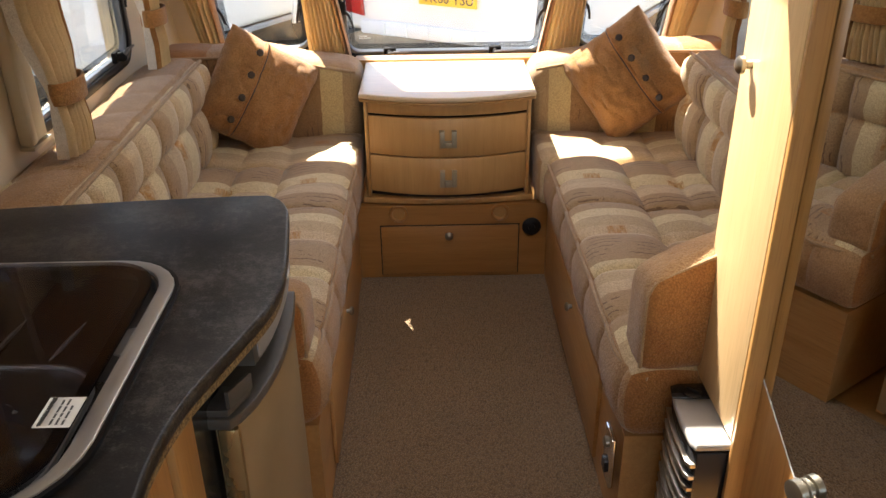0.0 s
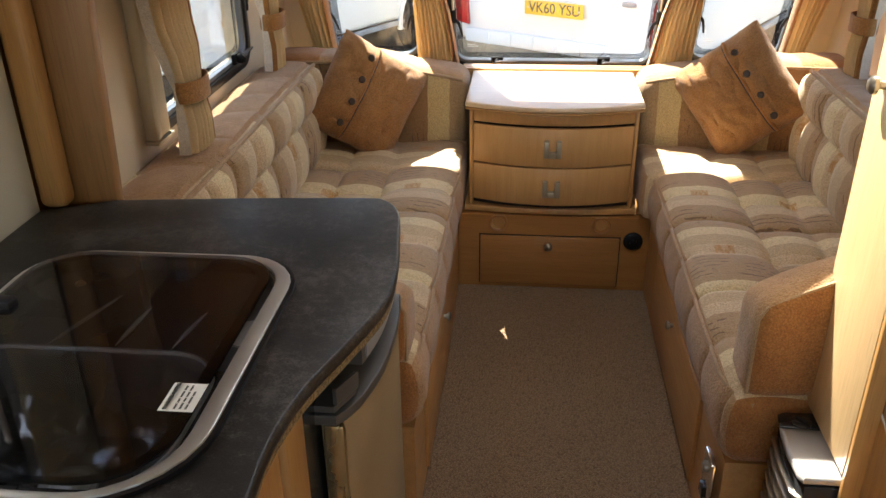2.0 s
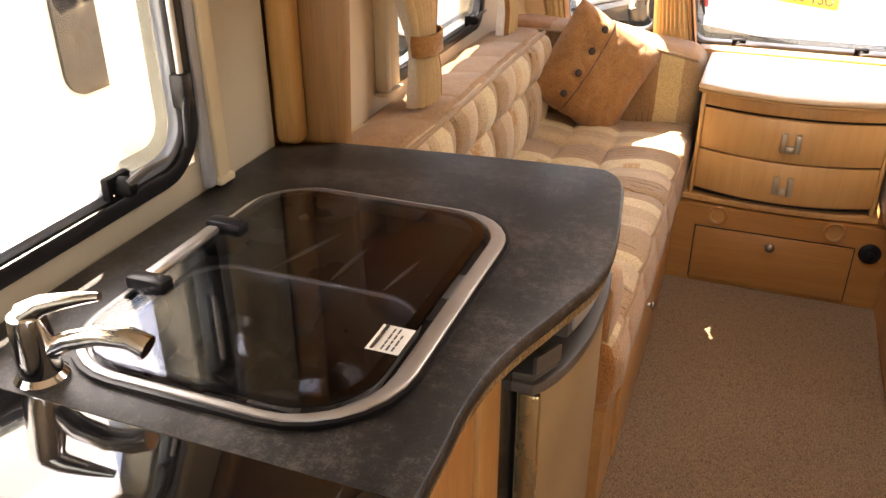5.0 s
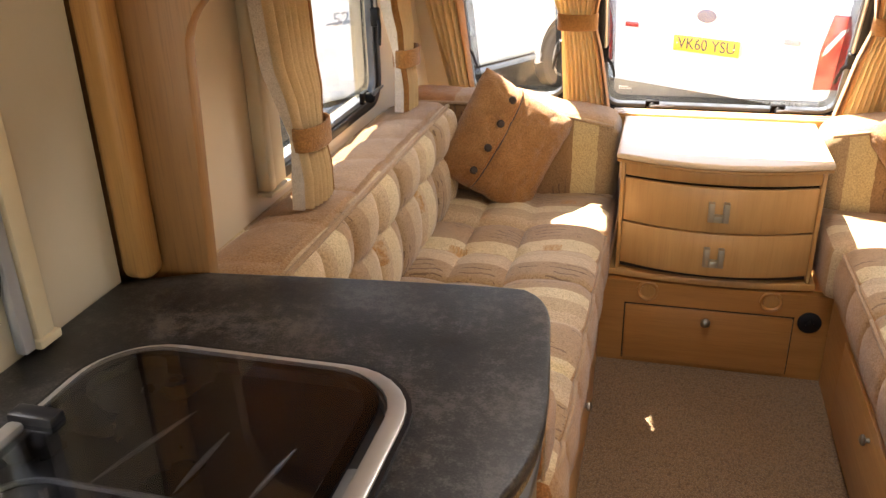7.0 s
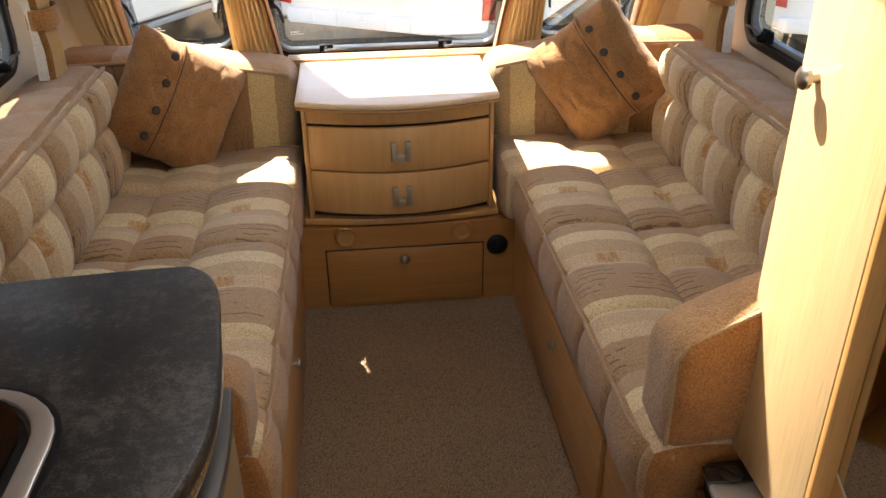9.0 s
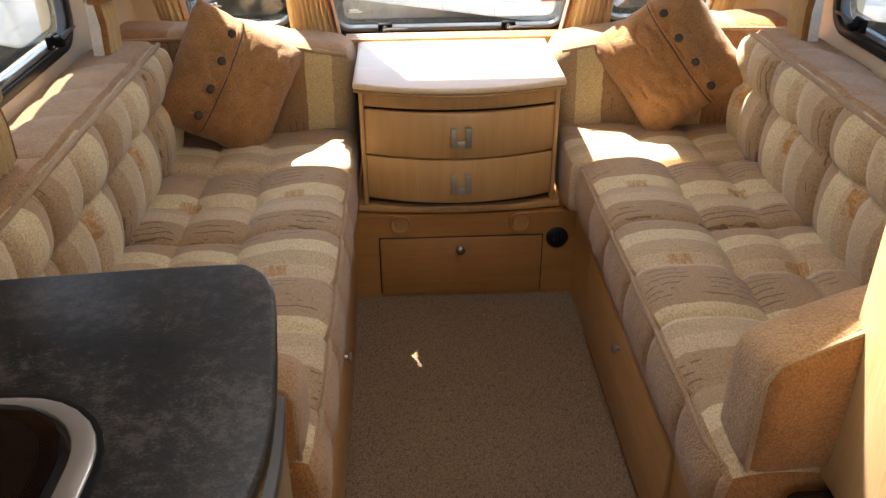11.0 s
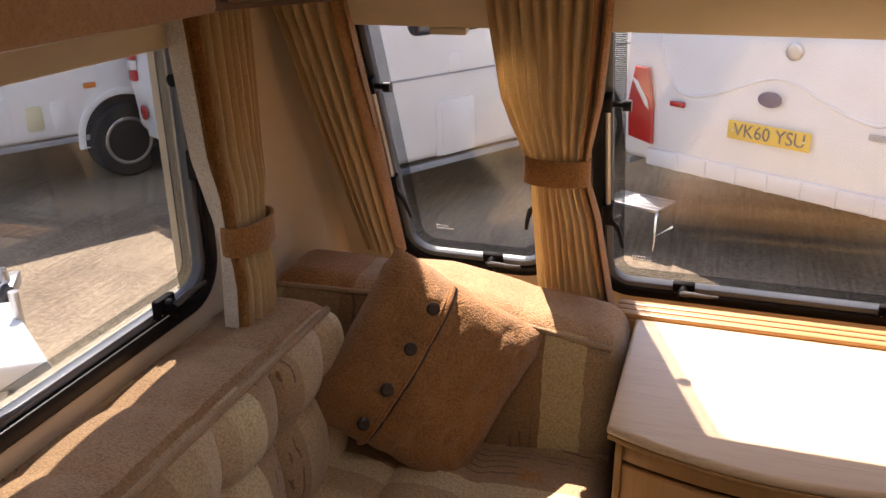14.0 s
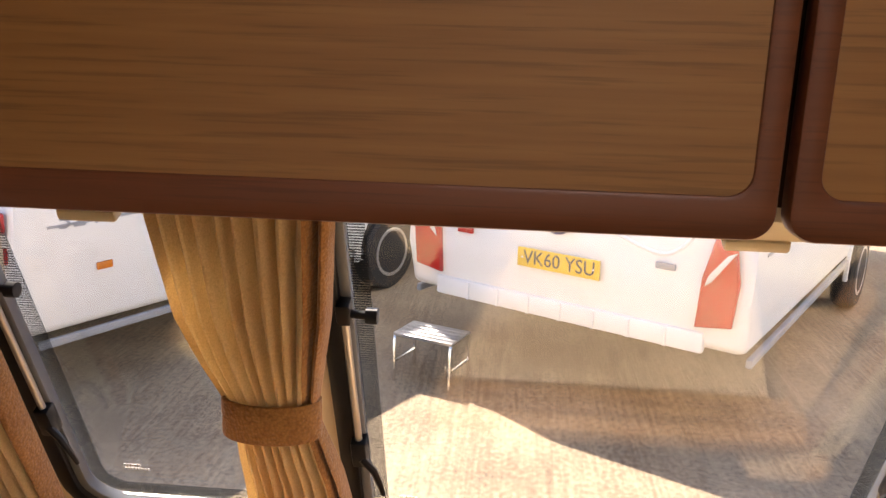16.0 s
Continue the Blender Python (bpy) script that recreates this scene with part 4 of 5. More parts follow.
        if out[2] > 0.3 and z > 0.7:
            d[2] += (0.011 * swell(y, TOP_Y, 0.3) - 0.014 - 0.030 * max(0.0, (abs(x) - 0.90) / 0.13) ** 2) * out[2]
            d[2] += 0.004 * noise.noise((x * 8, y * 8, 3))
        near = max(0.0, (y_near + 0.14 - y) / 0.14)
        d[2] -= 0.05 * near ** 2 * (1 if z > 0.7 else 0)
        return d

    lo_x, hi_x = sorted((s * 0.820, s * 1.036))
    back = soft_block("backrest", (lo_x, y_near, 0.43), (hi_x, 3.215, 0.806), 0.045, (0.0105, 0.0095, 0.0095), back_shape, [BACK, TAN], ob, "striped tufted back cushion with a plain top", lambda p, axis, end: 1 if (axis == 2 and end > 0) or axis == 1 else 0)
    line = [(s * (0.829 - 0.003 * swell(y, TOP_Y)), y, 0.786 + 0.004 * swell(y, TOP_Y, 0.3) - 0.05 * max(0.0, (y_near + 0.14 - y) / 0.14) ** 2) for y in (y_near + 0.03 + (3.185 - y_near - 0.03) * k / 120 for k in range(121))]
    part("piping", tube(line, 0.0065, 8), PIPING, back, "beige piping along the back cushion")

    def fall(x):
        """How far the top of the front cushion lies below its outer end."""
        return 0.075 * (1 - min(1.0, max(0.0, (abs(x) - 0.30) / 0.72) * 1.9))

    def wing_shape(p, out):
        x, y, z = p
        t = (abs(x) - 0.30) / 0.72
        d = np.zeros(3)
        if z > 0.6:
            d[2] -= (z - 0.43) / 0.35 * fall(x)
            d[2] += 0.010 * swell(abs(x), (0.28, 0.50, 0.84, 1.08)) * max(0.0, out[2])
        d[1] += 0.10 * (z - 0.45) - 0.05 * t
        if out[1] < -0.5:
            d[1] -= 0.012 * swell(abs(x), (0.28, 0.52, 0.84, 1.08)) * swell(z, (0.42, 0.78))
        d[1] += 0.003 * noise.noise((x * 8, z * 8, 4))
        return d

    lo_x, hi_x = sorted((s * 0.305, s * 1.034))
    wing = soft_block("front_backrest", (lo_x, 3.33, 0.43), (hi_x, 3.52, 0.775), 0.05, (0.0125, 0.0125, 0.0115), wing_shape, [CORNER, TAN, RUSSET], ob, "striped back cushion against the front wall", lambda p, axis, end: (2 if abs(p[0]) > 0.84 else 1) if axis == 2 and end > 0 else 0)
    line = []
    for k in range(61):
        x = 0.325 + 0.70 * k / 60
        z = 0.758 - fall(x) * 0.94
        line.append((s * x, 3.334 + 0.10 * (z - 0.45) - 0.05 * (x - 0.30) / 0.72, z + 0.004))
    part("piping", tube(line, 0.006, 8), PIPING, wing, "beige piping along the front cushion")
    return ob


sofa(-1, 1.86)
sofa(1, 1.80)


def bolster(s, y0, y1, x0, x1, z1, rise, label):
    """An arm bolster whose top climbs by rise towards the wall."""
    ob = thing("bolster", label, "bolster")
    lo_x, hi_x = sorted((s * x0, s * x1))
    climb = lambda x: rise * math.sin(math.pi / 2 * min(1.0, max(0.0, (x - x0) / (x1 - x0)) * 1.6))

    def shape(p, out):
        d = 0.004 * np.array(noise.noise_vector(p * 7))
        d[2] += (climb(abs(p[0])) - 0.034 * (p[1] - y0) / (y1 - y0)) * max(0.0, (p[2] - 0.475) / (z1 - 0.475))
        if out[2] > 0.5:
            d[2] += 0.016 * swell(p[1], (y0 - 0.01, y1 + 0.01), 0.8)
        if out[1] < -0.5:
            d[1] -= 0.010 * swell(p[2], (0.47, z1 + 0.02), 0.8)
        d[2] += 0.010 * max(0.0, (0.52 - p[2]) / 0.045) * noise.noise((p[0] * 14, p[1] * 14, 7))
        return d

    soft_block("cushion", (lo_x, y0, 0.475), (hi_x, y1, z1), 0.03, 0.0115, shape, [RUSSET, TAN], ob, "", lambda p, axis, end: 1 if axis == 2 or axis == 0 else 0)
    for y in (y0 + 0.005,):
        pts = [(s * (x0 + 0.007), y, 0.49 + (z1 - 0.51) * k / 8) for k in range(9)] + [(s * (x0 + 0.02 + (x1 - x0 - 0.04) * k / 24), y, z1 - 0.006 + climb(x0 + 0.02 + (x1 - x0 - 0.04) * k / 24)) for k in range(25)]
        part("piping", tube(pts, 0.0042, 8), PIPING, ob, "beige piping of the bolster")
    return ob


bolster(1, 1.805, 1.945, 0.358, 0.80, 0.682, 0.105, "tan and russet arm bolster at the sofa end beside the wardrobe")
bolster(-1, 1.866, 2.00, 0.325, 0.80, 0.63, 0.06, "russet arm bolster at the sofa end behind the kitchen unit")


def scatter_cushion(m, flip):
    """A square fleece cushion with a buttoned flap."""
    ob = thing("scatter_cushion", "brown fleece scatter cushion with four dark buttons leaning in the corner", "cushion", "corner cushions")
    n, half = 44, 0.188
    index, verts, faces = {}, [], []

    def surface(u, v, f):
        """A point of the cover, with creases that run from the corners and the flap."""
        pinch = 1 - 0.07 * (1 - abs(u) ** 2) * abs(v) ** 3 - 0.05 * abs(u * v) ** 4
        pinch_v = 0.96 - 0.07 * (1 - abs(v) ** 2) * abs(u) ** 3 - 0.05 * abs(u * v) ** 4
        inner = 1 - max(abs(u), abs(v)) ** 4
        puff = 0.088 * ((1 - abs(u) ** 2.6) * (1 - abs(v) ** 2.6)) ** 0.55
        puff += (0.012 * noise.noise((u * 2.2, v * 2.2, f)) + 0.006 * noise.noise((u * 6, v * 3, f + 5))) * inner
        crease = abs(noise.noise((u * 3.2 + v * 1.2, v * 2.1 - u * 0.8, f * 3.0 + flip)))
        puff -= 0.010 * max(0.0, 1 - crease * 7) * inner * (0.35 + max(abs(u), abs(v)))
        edge = 0.004 * noise.noise((u * 5, v * 5, 9))
        return half * u * pinch_v + edge * u, half * v * pinch + edge * v, f * puff

    for f in (1, -1):
        for i in range(n + 1):
            for j in range(n + 1):
                if f < 0 and (i in (0, n) or j in (0, n)):
                    index[f, i, j] = index[1, i, j]
                    continue
                u, v = 2 * i / n - 1, 2 * j / n - 1
                x, y, z = surface(u, v, f)
                if f > 0 and flip * u > 0.24:
                    z += 0.013 * (1 - max(abs(u), abs(v)) ** 8)
                index[f, i, j] = len(verts)
                verts.append((x, y, z))
        for i in range(n):
            for j in range(n):
                quad = [index[f, i, j], index[f, i + 1, j], index[f, i + 1, j + 1], index[f, i, j + 1]]
                faces.append(quad if f > 0 else quad[::-1])
    mesh = bpy.data.meshes.new("cover")
    mesh.from_pydata([tuple(m @ Vector(v)) for v in verts], [], faces)
    link("cover", mesh, SUEDE, ob)
    line = []
    for k in range(49):
        x, y, z = surface(flip * 0.25, -0.965 + 1.93 * k / 48, 1)
        line.append(m @ Vector((x, y, z + 0.007)))
    part("flap_edge", tube(line, 0.0062, 8), RUSSET, ob, "stitched edge of the buttoned flap")
    # the flap's shadow line, drawn as a thin dark cord
    line = []
    for k in range(49):
        x, y, z = surface(flip * 0.205, -0.96 + 1.92 * k / 48, 1)
        line.append(m @ Vector((x, y, z + 0.0012)))
    part("flap_shade_line", tube(line, 0.0028, 6), BUTTON, ob, "dark cord painting the shade line under the flap")
    line = []
    for k in range(49):
        x, y, z = surface(flip * 0.29, -0.955 + 1.91 * k / 48, 1)
        line.append(m @ Vector((x, y, z + 0.0125)))
    part("stitching", tube(line, 0.0012, 6), BAND, ob, "line of stitching along the flap")
    for v in (-0.66, -0.22, 0.22, 0.66):
        x, y, z = surface(flip * 0.38, v, 1)
        bm = lathe([(0.008, -0.004), (0.0125, 0.001), (0.0125, 0.004), (0.008, 0.007), (0.002, 0.0065)], 16)
        part("button", bm, BUTTON, ob, "dark brown button", at=m @ Matrix.Translation((x, y, z + 0.0125)))
    return ob


def cushion_pose(a, b, facing):
    """Stands a cushion so that its row of buttons runs from a down to b, and turns its face towards facing."""
    a, b = Vector(a), Vector(b)
    up = (a - b).normalized()
    out = (Vector(facing) - up * up.dot(Vector(facing))).normalized()
    side = up.cross(out)
    m = Matrix((side, up, out)).transposed().to_4x4()
    m.translation = (a + b) / 2
    return m


turn = cushion_pose((-0.630, 3.205, 0.812), (-0.732, 3.103, 0.612), (0.50, -0.80, 0.35))
scatter_cushion(turn @ Matrix.Translation((0.188 * 0.38, 0, -0.080)), -1)
turn = cushion_pose((0.592, 3.235, 0.832), (0.722, 3.15, 0.655), (-0.50, -0.80, 0.35))
scatter_cushion(turn @ Matrix.Translation((-0.188 * 0.38, 0, -0.080)), 1)

# ---- kitchen unit ----
def smooth_line(points, n=6):
    """A Catmull-Rom curve through points on plan."""
    pts = [Vector(p) for p in points]
    out = []
    for k in range(len(pts) - 1):
        a, b, c, d = pts[max(k - 1, 0)], pts[k], pts[k + 1], pts[min(k + 2, len(pts) - 1)]
        for j in range(n):
            t = j / n
            out.append(tuple(0.5 * (2 * b + (c - a) * t + (2 * a - 5 * b + 4 * c - d) * t * t + (3 * b - a - 3 * c + d) * t ** 3)))
    return out + [tuple(pts[-1])]


unit = thing("kitchen_unit", "kitchen unit with a dark slate worktop and beech doors", "kitchen unit")
edge = smooth_line([(-0.363, -0.30), (-0.363, 0.40), (-0.363, 0.95), (-0.366, 1.10), (-0.352, 1.20), (-0.318, 1.31), (-0.287, 1.42), (-0.285, 1.52), (-0.300, 1.65), (-0.315, 1.74), (-0.345, 1.788), (-0.395, 1.797), (-0.62, 1.780), (-0.85, 1.755)])
HOLE = round_rect(-0.853, -0.449, 0.994, 1.525, 0.088)
part("worktop", holed([(-0.969, 1.70), (-0.969, -0.30)] + edge, HOLE, 0.878, 0.900, 0.006), SLATE, unit, "dark slate-effect laminate worktop")
inset = [(x - 0.004, y - 0.003) for x, y in edge]
part("worktop_edge", holed([(-0.965, 1.69), (-0.965, -0.29)] + inset, HOLE, 0.866, 0.8775), EDGE_BAND, unit, "speckled brown worktop edge")
part("side_panel", box(-0.96, -0.40, 1.755, 1.775, 0, 0.865), BEECH, unit, smooth=False)
part("apron", box(-0.425, -0.405, -0.28, 1.209, 0.70, 0.8655), BEECH, unit, smooth=False)
part("post", box(-0.455, -0.388, 1.212, 1.300, 0, 0.865, 0.010), POST_WOOD, unit, "beech upright beside the fridge")
part("door", box(-0.42, -0.398, 0.72, 1.209, 0.10, 0.858, 0.004), BEECH, unit, "beech cupboard door")
part("door", box(-0.42, -0.398, 0.22, 0.715, 0.10, 0.858, 0.004), BEECH, unit, "beech cupboard door")
part("carcass", box(-0.955, -0.425, -0.28, 1.203, 0.02, 0.755), BEECH, unit, smooth=False)

fridge = thing("fridge", "small bronze-grey fridge built in under the worktop", "fridge")
part("body", box(-0.94, -0.395, 1.303, 1.745, 0.05, 0.862), BLACK_SATIN, fridge, smooth=False)
front = smooth_line([(-0.352, 1.385), (-0.333, 1.43), (-0.315, 1.52), (-0.312, 1.64), (-0.322, 1.745)])
door = part("door", prism([(x - 0.004, y) for x, y in front] + [(-0.39, 1.745), (-0.39, 1.385)], 0.06, 0.705, 0.004), FRIDGE, fridge, "bowed bronze-grey fridge door")
part("door_edge", box(-0.386, -0.352, 1.372, 1.386, 0.06, 0.705, 0.006), BRASS_TRIM, door, "shiny bronze door edge")
part("door_cap", prism([(x + 0.004, y) for x, y in front] + [(-0.41, 1.745), (-0.41, 1.368), (-0.362, 1.368)], 0.707, 0.728, 0.006), DARK_GREY, fridge, "dark grey cap of the door")
near = [p for p in front if p[1] > 1.43]
panel = part("control_panel", prism([(x - 0.003, y) for x, y in near] + [(-0.43, 1.745), (-0.43, near[0][1])], 0.770, 0.852, 0.003), DARK_GREY, fridge, "dark grey fridge control panel")
part("panel_face", prism([(x - 0.0005, y) for x, y in near[1:]] + [(x - 0.006, y) for x, y in near[1:]][::-1], 0.778, 0.846), GREY_SKIRT, panel, "grey face of the panel")
for y in (1.58, 1.66):
    part("switch", lathe([(0.009, 0), (0.009, 0.004), (0.006, 0.005)], 14), PAPER, panel, "small white switch", at=Matrix(((0, 0, 1, -0.314), (1, 0, 0, y), (0, 1, 0, 0.812), (0, 0, 0, 1))))
catch_box = part("catch", prism([(-0.402, 1.372), (-0.364, 1.372), (-0.340, 1.425), (-0.385, 1.435)], 0.729, 0.742, 0.003), DARK_GREY, fridge, "dark grey door catch")
part("catch_wing", prism([(-0.366, 1.376), (-0.360, 1.374), (-0.336, 1.424), (-0.342, 1.426)], 0.742, 0.772, 0.002), DARK_GREY, catch_box, "grey upright lip")

sink = thing("sink", "steel sink with a smoked glass lid let into the worktop", "sink")
OUT = round_rect(-0.862, -0.434, 0.984, 1.534, (0.11, 0.13, 0.10, 0.10))
part("rim", ring(OUT, round_rect(-0.850, -0.458, 0.996, 1.522, (0.10, 0.105, 0.085, 0.09)), 0.899, 0.909, 0.003), STEEL, sink, "brushed steel rim")
part("gasket", ring(round_rect(-0.868, -0.428, 0.978, 1.540, (0.116, 0.136, 0.106, 0.106)), OUT, 0.898, 0.9062), BLACK, sink)
# the drainer behind, and the deep bowl in front of it
DRAIN = round_rect(-0.849, -0.453, 0.998, 1.521, 0.085)
LIP = round_rect(-0.835, -0.478, 1.012, 1.284, (0.09, 0.09, 0.075, 0.06))
tray = ring(DRAIN, LIP, 0.884, 0.887)
ring(DRAIN, [(x * 0.97 - 0.0195, y * 0.97 + 0.0378) for x, y in DRAIN], 0.886, 0.903, 0.0, tray)
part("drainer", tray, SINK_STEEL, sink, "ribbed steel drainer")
bowl, lines = bmesh.new(), []
for shrink, z in ((0.0, 0.886), (0.006, 0.876), (0.018, 0.80), (0.04, 0.772), (0.09, 0.764)):
    lines.append([bowl.verts.new((x, y, z)) for x, y in round_rect(-0.835 + shrink, -0.478 - shrink, 1.012 + shrink, 1.284 - shrink, 0.075 if shrink < 0.05 else 0.04)])
for a, b in zip(lines, lines[1:]):
    for k in range(len(a)):
        bowl.faces.new((a[k], a[(k + 1) % len(a)], b[(k + 1) % len(a)], b[k]))
bowl.faces.new(lines[-1])
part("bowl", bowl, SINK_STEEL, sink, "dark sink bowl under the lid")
part("bowl_lip", tube([(x, y, 0.887) for x, y in LIP], 0.0035, 6, True), STEEL, sink, "bright lip of the bowl")
part("waste", lathe([(0.038, 0), (0.038, 0.004), (0.030, 0.005), (0.026, 0.001)], 24), STEEL, sink, "round waste outlet", at=Matrix.Translation((-0.66, 1.15, 0.7645)))
lid = part("lid", prism(round_rect(-0.846, -0.466, 1.004, 1.516, (0.09, 0.09, 0.08, 0.08)), 0.910, 0.915), LID_GLASS, sink, "smoked glass lid")
part("lid_border", ring(round_rect(-0.845, -0.467, 1.005, 1.515, (0.09, 0.09, 0.08, 0.08)), round_rect(-0.832, -0.484, 1.016, 1.505, (0.08, 0.08, 0.07, 0.07)), 0.9085, 0.9098), BLACK, lid, "black printed border of the lid")
for x0, y0, x1, y1 in ((-0.735, 1.29, -0.690, 1.43), (-0.640, 1.295, -0.632, 1.40), (-0.560, 1.295, -0.545, 1.39), (-0.500, 1.30, -0.478, 1.36)):
    part("drainer_ridge", tube([(x0 + (x1 - x0) * k / 10, y0 + (y1 - y0) * k / 10, 0.887) for k in range(11)], [0.0008 + 0.003 * math.sin(math.pi * k / 10) for k in range(11)], 8), STEEL, sink, "raised steel ridge of the drainer")
part("grip_lobe", prism([(-0.462 + 0.034 * math.cos(a), 1.335 + 0.034 * math.sin(a)) for a in (math.pi / 2 + math.pi * k / 12 for k in range(13))], 0.8875, 0.8905), STEEL, sink, "half-round finger lobe beside the lid")
for y in (1.150, 1.330):
    part("hinge", box(-0.866, -0.806, y, y + 0.026, 0.906, 0.926, 0.005), BLACK, sink, "black lid hinge")
part("hinge_bar", box(-0.858, -0.838, 1.178, 1.328, 0.910, 0.922, 0.005), STEEL, sink, "flat steel hinge bar of the lid")
notice = part("notice", box(-0.506, -0.464, 1.126, 1.180, 0.9153, 0.9158), PAPER, sink, "white printed notice label", smooth=False)
ON_LID = Matrix(((0, -1, 0, -0.4985), (1, 0, 0, 1.153), (0, 0, 1, 0.9162), (0, 0, 0, 1)))
letters("heading", "WARNING NOTICE", 0.0062, ON_LID, INK, notice, 0.92)
for k, words in enumerate(((0.010, 0.008, 0.012, 0.009), (0.012, 0.007, 0.010, 0.011), (0.009, 0.013, 0.008))):
    x, y = -0.489 + 0.0068 * k, 1.130
    for long in words:
        part("print_line", box(x, x + 0.0026, y, y + long, 0.9159, 0.9161), INK, notice, smooth=False)
        y += long + 0.002
# the pleated plastic wrapping under the lid
wrap, grid = bmesh.new(), []
for i in range(15):
    grid.append([wrap.verts.new((-0.80 + 0.28 * i / 14, 1.04 + 0.22 * j / 17, 0.79 + 0.05 * noise.fractal((i * 0.9, j * 0.35, 3.0), 1.0, 2.0, 3) + 0.03)) for j in range(18)])
for i in range(14):
    for j in range(17):
        wrap.faces.new((grid[i][j], grid[i + 1][j], grid[i + 1][j + 1], grid[i][j + 1]))
tagged(part("plastic_wrap", wrap, WRAP), "crumpled clear plastic wrapping in the sink", "wrapping")

tap = thing("tap", "chrome mixer tap beside the sink", "tap")
m = Matrix.Translation((-0.83, 0.965, 0.9))
part("base", lathe([(0.030, 0), (0.030, 0.006), (0.024, 0.012), (0.022, 0.07), (0.020, 0.085)], 22), CHROME, tap, at=m)
part("spout", tube([(0.0, 0.0, 0.03), (0.04, 0.01, 0.055), (0.08, 0.018, 0.066), (0.115, 0.024, 0.066), (0.135, 0.026, 0.058)], [0.011, 0.012, 0.012, 0.013, 0.014], 14), CHROME, tap, "curved chrome spout", at=m)
part("lever", tube([(0, 0, 0.085), (0.02, 0.006, 0.098), (0.06, 0.018, 0.108), (0.085, 0.024, 0.112)], [0.016, 0.012, 0.008, 0.005], 12), CHROME, tap, "chrome lever", at=m)

hob = thing("cooker", "cooker under a black glass lid", "cooker")
part("lid", box(-0.945, -0.385, 0.36, 0.922, 0.905, 0.916, 0.004), BLACK_GLASS, hob, "black glass cooker lid")
part("seal", box(-0.95, -0.380, 0.355, 0.930, 0.898, 0.905), BLACK, hob, "black lid seal", smooth=False)

# ---- wardrobe and heater ----
wardrobe = thing("wardrobe", "tall pale beech wardrobe with a mirror door", "wardrobe")
WX = 0.488
part("panel", box(WX, 0.508, 1.600, 1.832, 0.47, TOP - 0.002, 0.002), BEECH_PALE, wardrobe, "pale beech end door")
part("end_strip", box(WX + 0.001, 0.522, 1.588, 1.5995, 0.0, TOP - 0.002, 0.002), POST_WOOD, wardrobe, "beech upright strip")
AJAR = Matrix.Translation((0.521, 1.596, 0)) @ pose(0, 0, 0, 0, 0, 17.0)
ASIDE = AJAR @ Matrix(((0, 0, 1, 0), (-1, 0, 0, 0), (0, 1, 0, 0), (0, 0, 0, 1)))
part("mirror", prism([(0.004, 0.62), (0.12, 0.492), (0.62, 0.492), (0.62, TOP - 0.05), (0.004, TOP - 0.05)], 0.0, 0.006), MIRROR, wardrobe, "tall mirror on the angled door", smooth=False, at=ASIDE)
part("mirror_edge", tube([(0.003, 0.617, 0.001), (0.12, 0.489, 0.001), (0.62, 0.489, 0.001)], 0.0025, 6), STEEL, wardrobe, at=ASIDE)
part("door", prism([(0.002, 0.02), (0.62, 0.02), (0.62, TOP - 0.04), (0.002, TOP - 0.04)], 0.0065, 0.028), BEECH, wardrobe, "beech angled door", smooth=False, at=ASIDE)
part("door_lower", prism([(0.002, 0.02), (0.62, 0.02), (0.62, 0.486), (0.121, 0.486), (0.002, 0.614)], 0.0005, 0.0062), BEECH, wardrobe, "beech lower part of the door", smooth=False, at=ASIDE)
part("side", box(0.515, 1.038, 1.782, 1.8, 0.0, TOP - 0.002), BEECH, wardrobe, smooth=False)
knob(wardrobe, Matrix(((0, 0, -1, WX), (1, 0, 0, 1.788), (0, 1, 0, 1.128), (0, 0, 0, 1))), 0.016)
bm = lathe([(0.021, 0), (0.021, 0.004), (0.016, 0.005), (0.016, 0.009), (0.023, 0.010), (0.023, 0.024), (0.020, 0.026), (0.004, 0.0265)], 26)
part("latch", bm, PEWTER, wardrobe, "round pewter latch on the mirror door", at=AJAR @ Matrix(((0, 0, -1, 0.0), (1, 0, 0, -0.15), (0, 1, 0, 0.485), (0, 0, 0, 1))))

heater = thing("heater", "black and silver gas heater under the wardrobe", "heater")
front = [(0.450, 1.790), (0.432, 1.782), (0.425, 1.74), (0.421, 1.68), (0.424, 1.62), (0.432, 1.605)]
part("case", prism(front + [(0.70, 1.605), (0.70, 1.790)], 0.02, 0.435, 0.006), BLACK_SATIN, heater)
part("top", prism([(x - 0.004, y) for x, y in front] + [(0.70, 1.604), (0.70, 1.792)], 0.437, 0.456, 0.008, 3), HEATER_TOP, heater, "satin silver heater top")
part("cap", prism([(0.440, 1.791), (0.424, 1.783), (0.418, 1.745), (0.60, 1.735), (0.60, 1.792)], 0.4565, 0.462, 0.003), BLACK_SATIN, heater, "black end of the heater top")
bm = lathe([(0.020, 0), (0.020, 0.004), (0.016, 0.006), (0.002, 0.006)], 24)
box(-0.003, 0.003, -0.014, 0.014, 0.006, 0.011, 0.001, bm=bm)
part("dial", bm, BLACK_SATIN, heater, "black round dial", at=Matrix.Translation((0.462, 1.757, 0.462)) @ pose(0, 0, 0, 0, 0, 40))
for k in range(13):
    z = 0.05 + 0.029 * k
    part("louvre", prism([(x - 0.010, y) for x, y in front[1:]] + [(x + 0.004, y) for x, y in front[1:]][::-1], z, z + 0.011, 0.002), HEATER_SILVER if k % 2 else PEWTER, heater)

